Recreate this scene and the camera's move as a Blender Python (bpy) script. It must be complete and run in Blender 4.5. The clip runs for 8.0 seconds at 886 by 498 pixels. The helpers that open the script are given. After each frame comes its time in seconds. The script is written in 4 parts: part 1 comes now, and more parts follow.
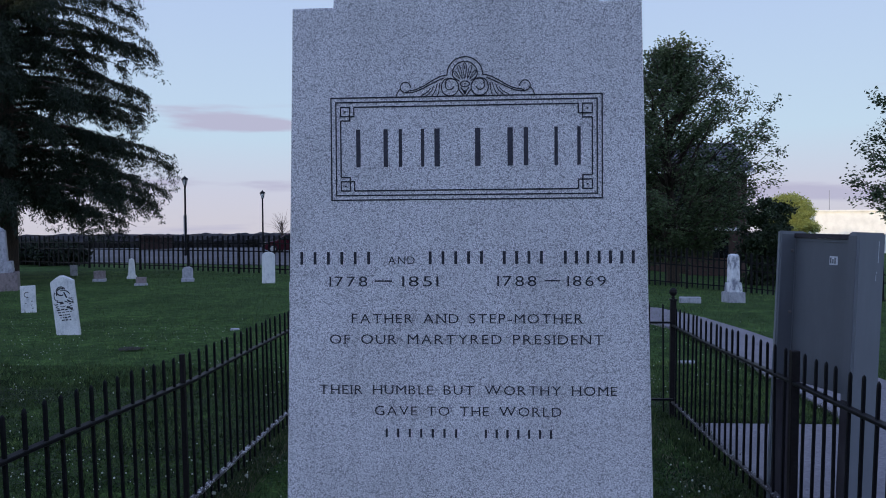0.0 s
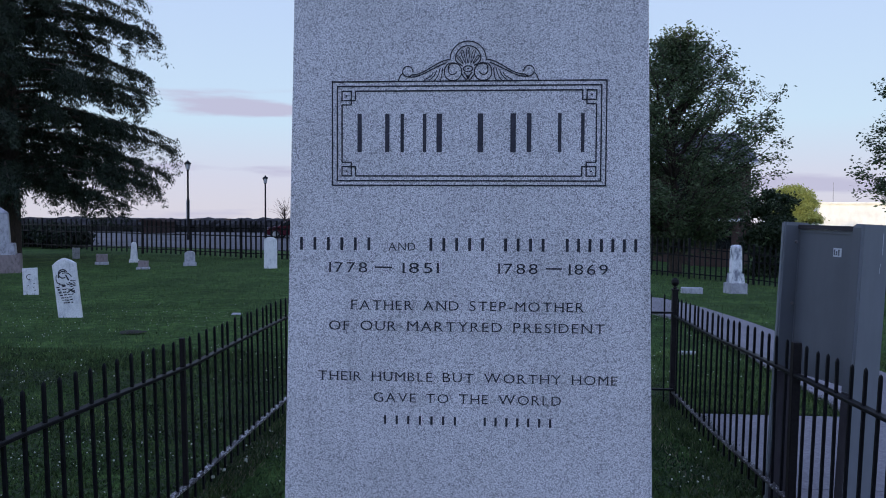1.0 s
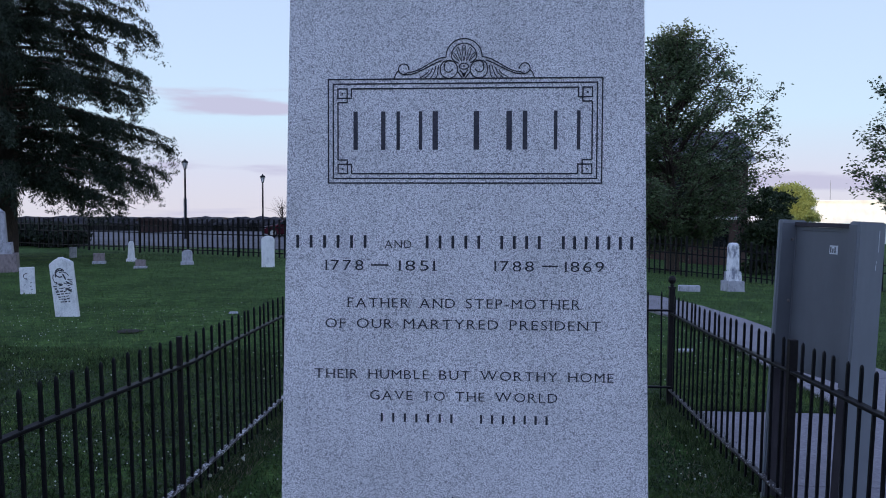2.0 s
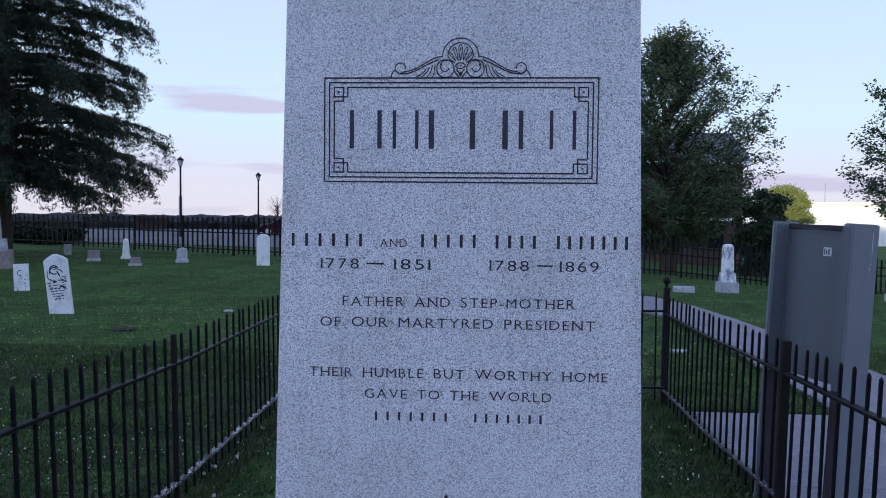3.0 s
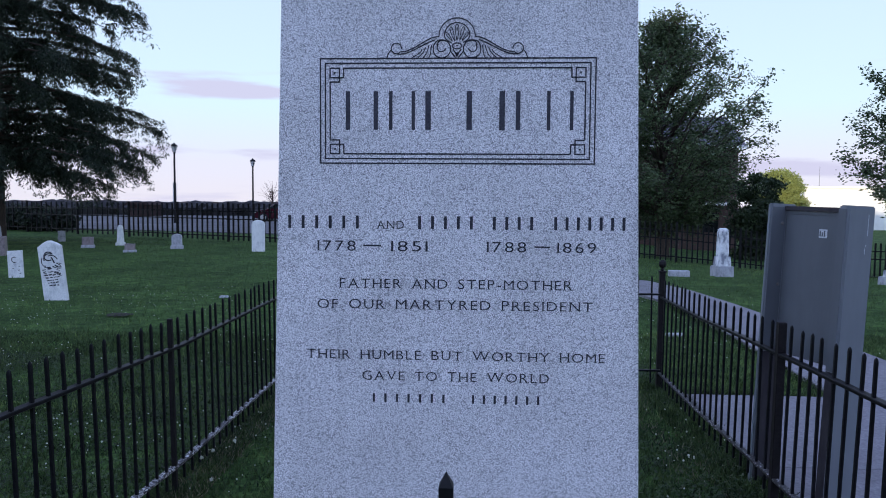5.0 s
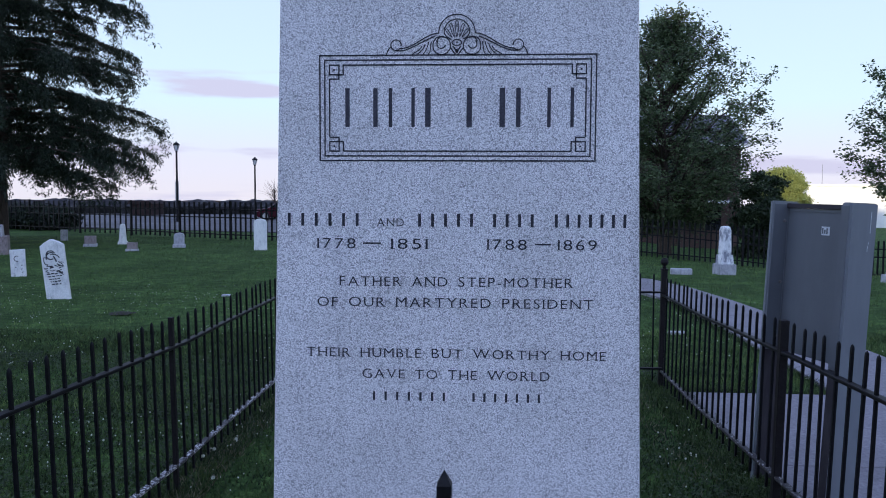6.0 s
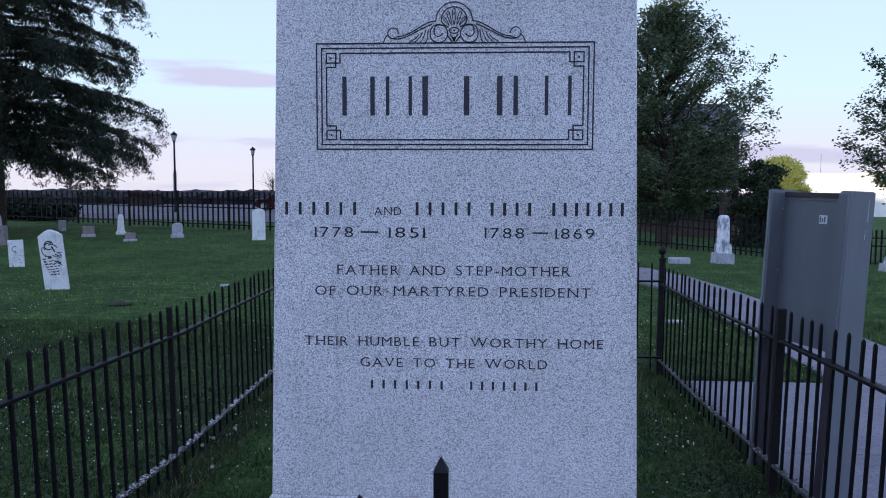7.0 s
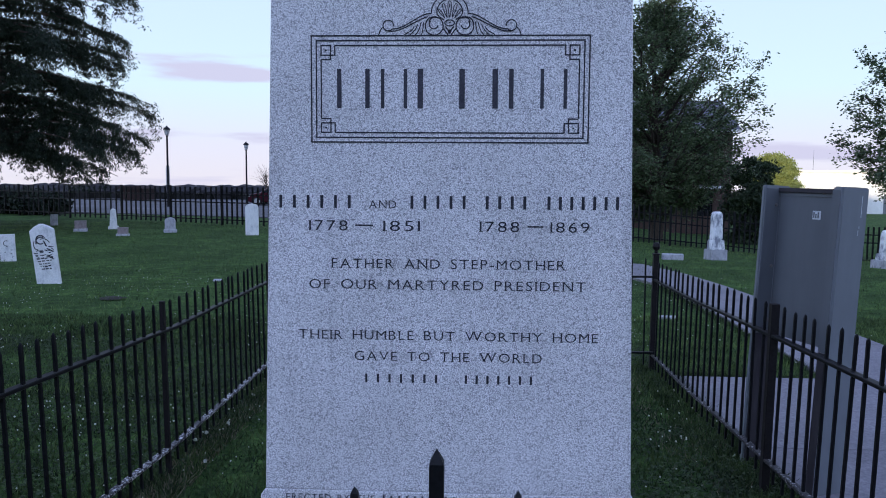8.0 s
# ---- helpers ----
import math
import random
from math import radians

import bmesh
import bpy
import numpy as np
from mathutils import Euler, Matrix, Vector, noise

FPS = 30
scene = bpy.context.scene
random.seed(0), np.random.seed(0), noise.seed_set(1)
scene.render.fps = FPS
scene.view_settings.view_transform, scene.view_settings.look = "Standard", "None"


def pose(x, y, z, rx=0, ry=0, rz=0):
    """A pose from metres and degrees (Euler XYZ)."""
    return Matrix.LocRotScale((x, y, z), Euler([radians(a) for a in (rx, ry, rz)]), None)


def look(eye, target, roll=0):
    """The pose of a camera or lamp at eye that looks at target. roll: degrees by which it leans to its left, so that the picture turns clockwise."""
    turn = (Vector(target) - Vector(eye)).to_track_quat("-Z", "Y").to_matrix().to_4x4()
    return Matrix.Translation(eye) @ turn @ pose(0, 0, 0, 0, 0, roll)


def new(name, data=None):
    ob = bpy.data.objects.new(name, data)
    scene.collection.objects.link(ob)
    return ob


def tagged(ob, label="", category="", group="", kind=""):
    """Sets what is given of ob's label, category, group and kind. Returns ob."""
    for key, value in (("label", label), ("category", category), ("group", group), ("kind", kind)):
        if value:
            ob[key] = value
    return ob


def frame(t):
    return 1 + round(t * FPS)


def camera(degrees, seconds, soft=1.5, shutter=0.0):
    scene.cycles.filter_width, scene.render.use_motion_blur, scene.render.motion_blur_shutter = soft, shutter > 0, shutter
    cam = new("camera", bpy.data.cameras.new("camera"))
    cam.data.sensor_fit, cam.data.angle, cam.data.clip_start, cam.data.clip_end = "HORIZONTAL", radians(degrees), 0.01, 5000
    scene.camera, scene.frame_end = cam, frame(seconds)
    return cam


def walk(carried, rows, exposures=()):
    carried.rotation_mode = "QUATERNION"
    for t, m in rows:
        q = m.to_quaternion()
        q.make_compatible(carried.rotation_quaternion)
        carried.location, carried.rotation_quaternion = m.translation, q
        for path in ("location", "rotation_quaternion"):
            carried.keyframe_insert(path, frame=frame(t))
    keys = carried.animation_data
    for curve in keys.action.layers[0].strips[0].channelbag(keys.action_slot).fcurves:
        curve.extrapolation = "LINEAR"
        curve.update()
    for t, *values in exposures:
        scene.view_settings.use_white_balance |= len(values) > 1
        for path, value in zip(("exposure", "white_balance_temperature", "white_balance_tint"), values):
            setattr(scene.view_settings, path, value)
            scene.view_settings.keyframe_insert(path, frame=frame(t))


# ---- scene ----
cam = camera(60.6, 8.0, soft=1.0)
PATH = [
    (0, (0.05, 0.259, 1.689), (-0.086, 2.254, 1.639), -0.4),
    (0.5, (0.05, 0.269, 1.688), (-0.093, 2.262, 1.599), 0.2),
    (1, (0.053, 0.278, 1.686), (-0.089, 2.271, 1.603), 0.3),
    (1.5, (0.056, 0.279, 1.684), (-0.083, 2.272, 1.598), 0.1),
    (3, (0.058, 0.274, 1.682), (-0.066, 2.268, 1.594), 0.6),
    (3.5, (0.056, 0.276, 1.676), (-0.061, 2.271, 1.583), 0.5),
    (4, (0.052, 0.275, 1.673), (-0.059, 2.268, 1.565), 0.4),
    (4.5, (0.051, 0.275, 1.672), (-0.059, 2.269, 1.55), 0.4),
    (6, (0.058, 0.287, 1.667), (-0.059, 2.279, 1.537), 0.3),
    (6.5, (0.06, 0.286, 1.667), (-0.058, 2.277, 1.519), 0.2),
    (7, (0.061, 0.286, 1.664), (-0.052, 2.277, 1.507), 0.2),
    (7.5, (0.059, 0.288, 1.662), (-0.047, 2.279, 1.498), 0.2),
    (8, (0.057, 0.292, 1.657), (-0.039, 2.283, 1.489), 0.4),
]
walk(cam, [(t, look(eye, target, roll)) for t, eye, target, roll in PATH],
     [(0, 0.43), (0.5, 0.50), (1.5, 0.63), (3, 0.80), (3.5, 0.87), (4.5, 0.91), (8, 0.89)])

# ---- world, sun, exposure ----
world = bpy.data.worlds.new("dusk_sky")
scene.world = world
world.use_nodes = True
wn, wl = world.node_tree.nodes, world.node_tree.links
wn.clear()


def wnode(kind, **values):
    n = wn.new(kind)
    for k, v in values.items():
        n.inputs[k].default_value = v
    return n


w_out = wn.new("ShaderNodeOutputWorld")
w_bg = wn.new("ShaderNodeBackground")
w_bg.inputs["Strength"].default_value = 1.0
w_sky = wn.new("ShaderNodeTexSky")
w_sky.sky_type = "NISHITA"
w_sky.sun_disc = False
w_sky.sun_elevation = radians(3.5)
w_sky.sun_rotation = radians(200)
w_sky.dust_density = 0.4
w_sky.ozone_density = 3.0
w_scale = wn.new("ShaderNodeVectorMath")
w_scale.operation = "SCALE"
w_scale.inputs["Scale"].default_value = 0.10
wl.new(w_sky.outputs[0], w_scale.inputs[0])
w_geo = wn.new("ShaderNodeTexCoord")
w_sep = wn.new("ShaderNodeSeparateXYZ")
wl.new(w_geo.outputs["Generated"], w_sep.inputs[0])
w_ramp = wn.new("ShaderNodeValToRGB")
els = w_ramp.color_ramp.elements
els[0].position, els[0].color = 0.0, (0.74, 0.72, 0.83, 1)
els[1].position, els[1].color = 0.9, (0.34, 0.46, 0.95, 1)
for p, c in ((0.05, (0.71, 0.725, 0.89, 1)), (0.12, (0.64, 0.815, 1.0, 1)), (0.3, (0.56, 0.71, 1.02, 1))):
    e = els.new(p)
    e.color = c
wl.new(w_sep.outputs["Z"], w_ramp.inputs[0])
# long flat streaks of lavender cloud low over the horizon
w_map = wn.new("ShaderNodeMapping")
w_map.inputs["Scale"].default_value = (2.1, 2.1, 17.0)
w_map.inputs["Location"].default_value = (4.3, 2.2, 0.35)
wl.new(w_geo.outputs["Generated"], w_map.inputs[0])
w_noise = wnode("ShaderNodeTexNoise", Scale=1.6, Detail=5.0, Roughness=0.5)
wl.new(w_map.outputs[0], w_noise.inputs["Vector"])
w_cl = wn.new("ShaderNodeMapRange")
w_cl.interpolation_type = "SMOOTHSTEP"
for k, v in (("From Min", 0.575), ("From Max", 0.67), ("To Min", 0.0), ("To Max", 0.92)):
    w_cl.inputs[k].default_value = v
# one broader bank of cloud low in the west of the view
w_off = wn.new("ShaderNodeVectorMath")
w_off.operation = "SUBTRACT"
w_off.inputs[1].default_value = (-0.335, 0.94, 0.136)
wl.new(w_geo.outputs["Generated"], w_off.inputs[0])
w_flat = wn.new("ShaderNodeVectorMath")
w_flat.operation = "MULTIPLY"
w_flat.inputs[1].default_value = (7.5, 0.0, 42.0)
wl.new(w_off.outputs[0], w_flat.inputs[0])
w_len = wn.new("ShaderNodeVectorMath")
w_len.operation = "LENGTH"
wl.new(w_flat.outputs[0], w_len.inputs[0])
w_bank = wn.new("ShaderNodeMapRange")
w_bank.interpolation_type = "SMOOTHSTEP"
for k, v in (("From Min", 0.1), ("From Max", 1.1), ("To Min", 0.26), ("To Max", 0.0)):
    w_bank.inputs[k].default_value = v
wl.new(w_len.outputs["Value"], w_bank.inputs["Value"])
# a long low layer over the horizon
w_off2 = wn.new("ShaderNodeVectorMath")
w_off2.operation = "SUBTRACT"
w_off2.inputs[1].default_value = (-0.30, 0.95, 0.060)
wl.new(w_geo.outputs["Generated"], w_off2.inputs[0])
w_flat2 = wn.new("ShaderNodeVectorMath")
w_flat2.operation = "MULTIPLY"
w_flat2.inputs[1].default_value = (2.2, 0.0, 62.0)
wl.new(w_off2.outputs[0], w_flat2.inputs[0])
w_len2 = wn.new("ShaderNodeVectorMath")
w_len2.operation = "LENGTH"
wl.new(w_flat2.outputs[0], w_len2.inputs[0])
w_bank2 = wn.new("ShaderNodeMapRange")
w_bank2.interpolation_type = "SMOOTHSTEP"
for k, v in (("From Min", 0.1), ("From Max", 1.2), ("To Min", 0.155), ("To Max", 0.0)):
    w_bank2.inputs[k].default_value = v
wl.new(w_len2.outputs["Value"], w_bank2.inputs["Value"])
w_both = wn.new("ShaderNodeMath")
w_both.operation = "ADD"
wl.new(w_bank.outputs[0], w_both.inputs[0])
wl.new(w_bank2.outputs[0], w_both.inputs[1])
w_sum = wn.new("ShaderNodeMath")
w_sum.operation = "ADD"
w_calm = wn.new("ShaderNodeMath")
w_calm.operation = "MULTIPLY_ADD"
w_calm.inputs[1].default_value, w_calm.inputs[2].default_value = 0.78, 0.11
wl.new(w_noise.outputs["Fac"], w_calm.inputs[0])
wl.new(w_calm.outputs[0], w_sum.inputs[0])
wl.new(w_both.outputs[0], w_sum.inputs[1])
wl.new(w_sum.outputs[0], w_cl.inputs["Value"])
w_low = wn.new("ShaderNodeMapRange")
for k, v in (("From Min", 0.15), ("From Max", 0.17), ("To Min", 1.0), ("To Max", 0.0)):
    w_low.inputs[k].default_value = v
wl.new(w_sep.outputs["Z"], w_low.inputs["Value"])
w_mul = wn.new("ShaderNodeMath")
w_mul.operation = "MULTIPLY"
wl.new(w_cl.outputs[0], w_mul.inputs[0])
wl.new(w_low.outputs[0], w_mul.inputs[1])
w_mix = wn.new("ShaderNodeMix")
w_mix.data_type = "RGBA"
w_mix.inputs[0].default_value = 0.85
wl.new(w_scale.outputs[0], w_mix.inputs[6])
wl.new(w_ramp.outputs[0], w_mix.inputs[7])
w_mix2 = wn.new("ShaderNodeMix")
w_mix2.data_type = "RGBA"
wl.new(w_mul.outputs[0], w_mix2.inputs[0])
wl.new(w_mix.outputs[2], w_mix2.inputs[6])
w_mix2.inputs[7].default_value = (0.50, 0.495, 0.66, 1)
# the sky brightens smoothly towards the low sun
w_dot = wn.new("ShaderNodeVectorMath")
w_dot.operation = "DOT_PRODUCT"
w_dot.inputs[1].default_value = (math.sin(radians(200)), math.cos(radians(200)), 0.1)
wl.new(w_geo.outputs["Generated"], w_dot.inputs[0])
w_glow = wn.new("ShaderNodeMapRange")
w_glow.interpolation_type = "SMOOTHSTEP"
for k, v in (("From Min", -0.3), ("From Max", 1.0), ("To Min", 0.71), ("To Max", 1.36)):
    w_glow.inputs[k].default_value = v
wl.new(w_dot.outputs["Value"], w_glow.inputs["Value"])
wl.new(w_glow.outputs[0], w_bg.inputs["Strength"])
wl.new(w_mix2.outputs[2], w_bg.inputs["Color"])
wl.new(w_bg.outputs[0], w_out.inputs[0])

SUN_EL, SUN_AZ = 3.5, 200.0
sun = new("sun", bpy.data.lights.new("sun", "SUN"))
sun.data.energy, sun.data.angle, sun.data.color = 2.5, radians(0.6), (1.0, 0.82, 0.58)
_az = radians(SUN_AZ)
sun_from = Vector((math.sin(_az) * math.cos(radians(SUN_EL)), math.cos(_az) * math.cos(radians(SUN_EL)), math.sin(radians(SUN_EL))))
sun.matrix_world = look(sun_from * 60, (0, 0, 0))


# ---- materials ----
def material(name, rough=0.8, metal=0.0, spec=0.3):
    m = bpy.data.materials.new(name)
    m.use_nodes = True
    nt = m.node_tree
    b = nt.nodes["Principled BSDF"]
    b.inputs["Roughness"].default_value = rough
    b.inputs["Metallic"].default_value = metal
    b.inputs["Specular IOR Level"].default_value = spec
    return m, nt, b


def noise_node(nt, scale, detail=3.0, rough=0.5, stretch=None, coord="Object"):
    tc = nt.nodes.new("ShaderNodeTexCoord")
    n = nt.nodes.new("ShaderNodeTexNoise")
    n.inputs["Scale"].default_value = scale
    n.inputs["Detail"].default_value = detail
    n.inputs["Roughness"].default_value = rough
    if stretch:
        mp = nt.nodes.new("ShaderNodeMapping")
        mp.inputs["Scale"].default_value = stretch
        nt.links.new(tc.outputs[coord], mp.inputs[0])
        nt.links.new(mp.outputs[0], n.inputs["Vector"])
    else:
        nt.links.new(tc.outputs[coord], n.inputs["Vector"])
    return n


def ramp_node(nt, source, stops):
    r = nt.nodes.new("ShaderNodeValToRGB")
    e = r.color_ramp.elements
    e[0].position, e[0].color = stops[0][0], (*stops[0][1], 1)
    e[1].position, e[1].color = stops[-1][0], (*stops[-1][1], 1)
    for p, c in stops[1:-1]:
        x = e.new(p)
        x.color = (*c, 1)
    nt.links.new(source, r.inputs[0])
    return r


def mix_node(nt, fac, a, b, blend="MIX"):
    m = nt.nodes.new("ShaderNodeMix")
    m.data_type = "RGBA"
    m.blend_type = blend
    for sock, v in ((0, fac), (6, a), (7, b)):
        if isinstance(v, bpy.types.NodeSocket):
            nt.links.new(v, m.inputs[sock])
        elif sock == 0:
            m.inputs[0].default_value = v
        else:
            m.inputs[sock].default_value = (*v, 1)
    return m.outputs[2]


def bump(nt, b, source, strength, dist):
    n = nt.nodes.new("ShaderNodeBump")
    n.inputs["Strength"].default_value = strength
    n.inputs["Distance"].default_value = dist
    nt.links.new(source, n.inputs["Height"])
    nt.links.new(n.outputs[0], b.inputs["Normal"])


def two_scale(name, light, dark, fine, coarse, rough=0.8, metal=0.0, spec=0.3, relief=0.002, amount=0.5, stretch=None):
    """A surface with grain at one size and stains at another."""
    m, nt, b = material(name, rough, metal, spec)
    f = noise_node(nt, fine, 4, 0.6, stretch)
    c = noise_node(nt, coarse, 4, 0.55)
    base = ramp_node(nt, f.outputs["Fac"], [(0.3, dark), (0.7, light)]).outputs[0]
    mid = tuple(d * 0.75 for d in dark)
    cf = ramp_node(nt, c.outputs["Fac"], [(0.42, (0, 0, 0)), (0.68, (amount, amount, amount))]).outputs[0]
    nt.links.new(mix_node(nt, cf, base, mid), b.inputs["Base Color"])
    if relief:
        bump(nt, b, f.outputs["Fac"], 0.5, relief)
    return m


def make_granite(name):
    """Light grey granite: crystals of their own grey, fine flecks, faint washes and rain streaks."""
    m, nt, b = material(name, 0.72, 0, 0.3)
    tc = nt.nodes.new("ShaderNodeTexCoord")
    cells, gaps = [], []
    for scale in (312, 560):
        v = nt.nodes.new("ShaderNodeTexVoronoi")
        v.inputs["Scale"].default_value = scale
        nt.links.new(tc.outputs["Object"], v.inputs["Vector"])
        sep = nt.nodes.new("ShaderNodeSeparateColor")
        nt.links.new(v.outputs["Color"], sep.inputs[0])
        cells.append(sep.outputs[0])
        gaps.append(v.outputs["Distance"])
    base = ramp_node(nt, cells[0], [(0.0, (0.125, 0.118, 0.145)), (0.22, (0.40, 0.378, 0.412)), (0.5, (0.70, 0.662, 0.692)), (1.0, (0.93, 0.885, 0.915))]).outputs[0]
    fine = ramp_node(nt, cells[1], [(0.0, (0.30, 0.30, 0.33)), (0.3, (0.50, 0.50, 0.52)), (1.0, (0.76, 0.76, 0.76))]).outputs[0]
    grit = ramp_node(nt, gaps[0], [(0.24, (1.0, 0.955, 0.985)), (0.50, (0.70, 0.67, 0.70)), (0.74, (0.13, 0.125, 0.15))]).outputs[0]
    base = mix_node(nt, 0.15, base, fine)
    base = mix_node(nt, 0.55, base, grit)
    c = noise_node(nt, 3.0, 5, 0.6)
    wash = ramp_node(nt, c.outputs["Fac"], [(0.35, (0.86, 0.86, 0.85)), (0.65, (1, 1, 1))]).outputs[0]
    base = mix_node(nt, 1.0, base, wash, "MULTIPLY")
    s = noise_node(nt, 1.0, 4, 0.6, (16, 16, 1.1))
    streak = ramp_node(nt, s.outputs["Fac"], [(0.58, (1, 1, 1)), (0.75, (0.66, 0.66, 0.68))]).outputs[0]
    base = mix_node(nt, 0.4, base, streak, "MULTIPLY")
    nt.links.new(base, b.inputs["Base Color"])
    f = noise_node(nt, 200, 2.0, 0.6)
    bump(nt, b, f.outputs["Fac"], 0.3, 0.001)
    return m


def make_grass_ground():
    m, nt, b = material("lawn", 0.95, 0, 0.1)
    f = noise_node(nt, 34, 5, 0.7)
    c = noise_node(nt, 0.55, 5, 0.6)
    d = noise_node(nt, 4.5, 4, 0.6)
    base = ramp_node(nt, f.outputs["Fac"], [(0.30, (0.016, 0.033, 0.011)), (0.52, (0.045, 0.092, 0.029)), (0.74, (0.095, 0.160, 0.050))]).outputs[0]
    patch = ramp_node(nt, c.outputs["Fac"], [(0.36, (0.66, 0.70, 0.60)), (0.62, (1.30, 1.26, 1.10))]).outputs[0]
    patch2 = ramp_node(nt, d.outputs["Fac"], [(0.36, (0.55, 0.58, 0.52)), (0.50, (0.95, 0.95, 0.9)), (0.64, (1.40, 1.32, 1.15))]).outputs[0]
    base = mix_node(nt, 1.0, base, patch, "MULTIPLY")
    base = mix_node(nt, 1.0, base, patch2, "MULTIPLY")
    nt.links.new(base, b.inputs["Base Color"])
    bump(nt, b, f.outputs["Fac"], 0.9, 0.04)
    return m


def island_leaf(name, a, bcol, rough=0.6, trans=0.15, patches=0.0):
    m, nt, b = material(name, rough, 0, 0.25)
    g = nt.nodes.new("ShaderNodeNewGeometry")
    r = ramp_node(nt, g.outputs["Random Per Island"], [(0.0, a), (1.0, bcol)])
    colour = r.outputs[0]
    if patches:
        n = noise_node(nt, patches, 4, 0.6)
        tone = ramp_node(nt, n.outputs["Fac"], [(0.36, (0.50, 0.52, 0.46)), (0.5, (0.95, 0.95, 0.9)), (0.64, (1.5, 1.42, 1.25))]).outputs[0]
        colour = mix_node(nt, 1.0, colour, tone, "MULTIPLY")
    nt.links.new(colour, b.inputs["Base Color"])
    tr = nt.nodes.new("ShaderNodeBsdfTranslucent")
    nt.links.new(colour, tr.inputs[0])
    ms = nt.nodes.new("ShaderNodeMixShader")
    ms.inputs[0].default_value = trans
    out = nt.nodes["Material Output"]
    nt.links.new(b.outputs[0], ms.inputs[1])
    nt.links.new(tr.outputs[0], ms.inputs[2])
    nt.links.new(ms.outputs[0], out.inputs[0])
    return m


def make_marble(name, white=(0.80, 0.80, 0.80), vein=(0.30, 0.31, 0.34), lo=0.42, hi=0.62, scale=7.0):
    m, nt, b = material(name, 0.6, 0, 0.35)
    v = noise_node(nt, scale, 6, 0.65, (1.0, 1.0, 0.55))
    f = noise_node(nt, 60, 3, 0.5)
    base = ramp_node(nt, v.outputs["Fac"], [(lo, vein), ((lo + hi) / 2, tuple((x + y * 2) / 3 for x, y in zip(vein, white))), (hi, white)]).outputs[0]
    fine = ramp_node(nt, f.outputs["Fac"], [(0.3, (0.8, 0.8, 0.8)), (0.6, (1, 1, 1))]).outputs[0]
    nt.links.new(mix_node(nt, 1.0, base, fine, "MULTIPLY"), b.inputs["Base Color"])
    bump(nt, b, f.outputs["Fac"], 0.3, 0.003)
    return m


GRANITE = make_granite("grey_granite")
# flat dark greys painted on for the shade inside the engraved cuts
CUT_SHADE = two_scale("engraved_shadow_grey", (0.050, 0.048, 0.064), (0.018, 0.017, 0.026), 160, 12, 0.9, relief=0.0005)
CUT_SHADE_BROAD = two_scale("broad_cut_shade_grey", (0.072, 0.069, 0.090), (0.030, 0.029, 0.040), 190, 14, 0.9, relief=0.0006)
IRON = two_scale("black_painted_iron", (0.009, 0.0085, 0.011), (0.003, 0.003, 0.004), 90, 9, 0.5, 0.0, 0.16, 0.0006)
RUSTY_IRON = two_scale("weathered_black_iron", (0.014, 0.012, 0.013), (0.006, 0.004, 0.005), 60, 7, 0.6, 0.0, 0.2, 0.0008)
LAWN = make_grass_ground()
BLADE = island_leaf("grass_blade", (0.024, 0.050, 0.016), (0.120, 0.178, 0.060), 0.7, 0.2, patches=3.2)
WEEDS = island_leaf("plot_weeds", (0.011, 0.024, 0.008), (0.062, 0.096, 0.031), 0.7, 0.2, patches=2.6)
CLOVER_LEAF = island_leaf("clover_leaf", (0.010, 0.022, 0.008), (0.046, 0.074, 0.026), 0.6, 0.2, patches=1.9)
CLOVER = two_scale("clover_white", (0.52, 0.53, 0.46), (0.36, 0.38, 0.30), 80, 10, 0.9, relief=0)
CONCRETE = two_scale("concrete", (0.250, 0.234, 0.245), (0.135, 0.126, 0.138), 46, 1.5, 0.9, relief=0.003, amount=0.38)
ASPHALT = two_scale("pale_worn_asphalt", (0.150, 0.146, 0.158), (0.052, 0.050, 0.056), 1.3, 0.22, 0.9, relief=0.004, amount=0.5, stretch=(0.12, 0.8, 1.0))
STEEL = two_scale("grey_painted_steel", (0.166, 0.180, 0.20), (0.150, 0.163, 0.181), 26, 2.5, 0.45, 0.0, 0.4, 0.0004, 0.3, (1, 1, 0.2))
# copy of STEEL darkened for recess shade; the sticker's print lines use it too
STEEL_SHADED = two_scale("grey_steel_shade_in_colour", (0.106, 0.114, 0.128), (0.097, 0.104, 0.118), 20, 3, 0.55, 0.0, 0.3, 0.0004, 0.35, (1, 1, 0.2))
# brown-dark steel with deep shade put into its colour
STEEL_SHADE_BROWN = two_scale("steel_deep_shade_brown", (0.052, 0.047, 0.053), (0.032, 0.028, 0.033), 24, 4, 0.8, 0.0, 0.2, 0.0006, 0.4, (1, 1, 0.2))
SOIL = two_scale("bare_dark_earth", (0.034, 0.030, 0.021), (0.014, 0.013, 0.010), 40, 7, 0.95, relief=0.01)
STICKER = two_scale("faded_sticker", (0.66, 0.68, 0.70), (0.40, 0.42, 0.45), 130, 40, 0.6, relief=0)
RUST = two_scale("dull_steel_bolt", (0.20, 0.19, 0.19), (0.11, 0.095, 0.09), 120, 20, 0.8)
MARBLE = make_marble("white_marble", (0.72, 0.72, 0.72), (0.42, 0.43, 0.46), 0.30, 0.52, 9)
MARBLE_VEINED = make_marble("veined_marble", (0.80, 0.80, 0.82), (0.22, 0.23, 0.28), 0.40, 0.56, 5)
STONE_GREY = make_marble("weathered_grey_stone", (0.42, 0.42, 0.46), (0.20, 0.20, 0.22), 0.32, 0.62, 12)
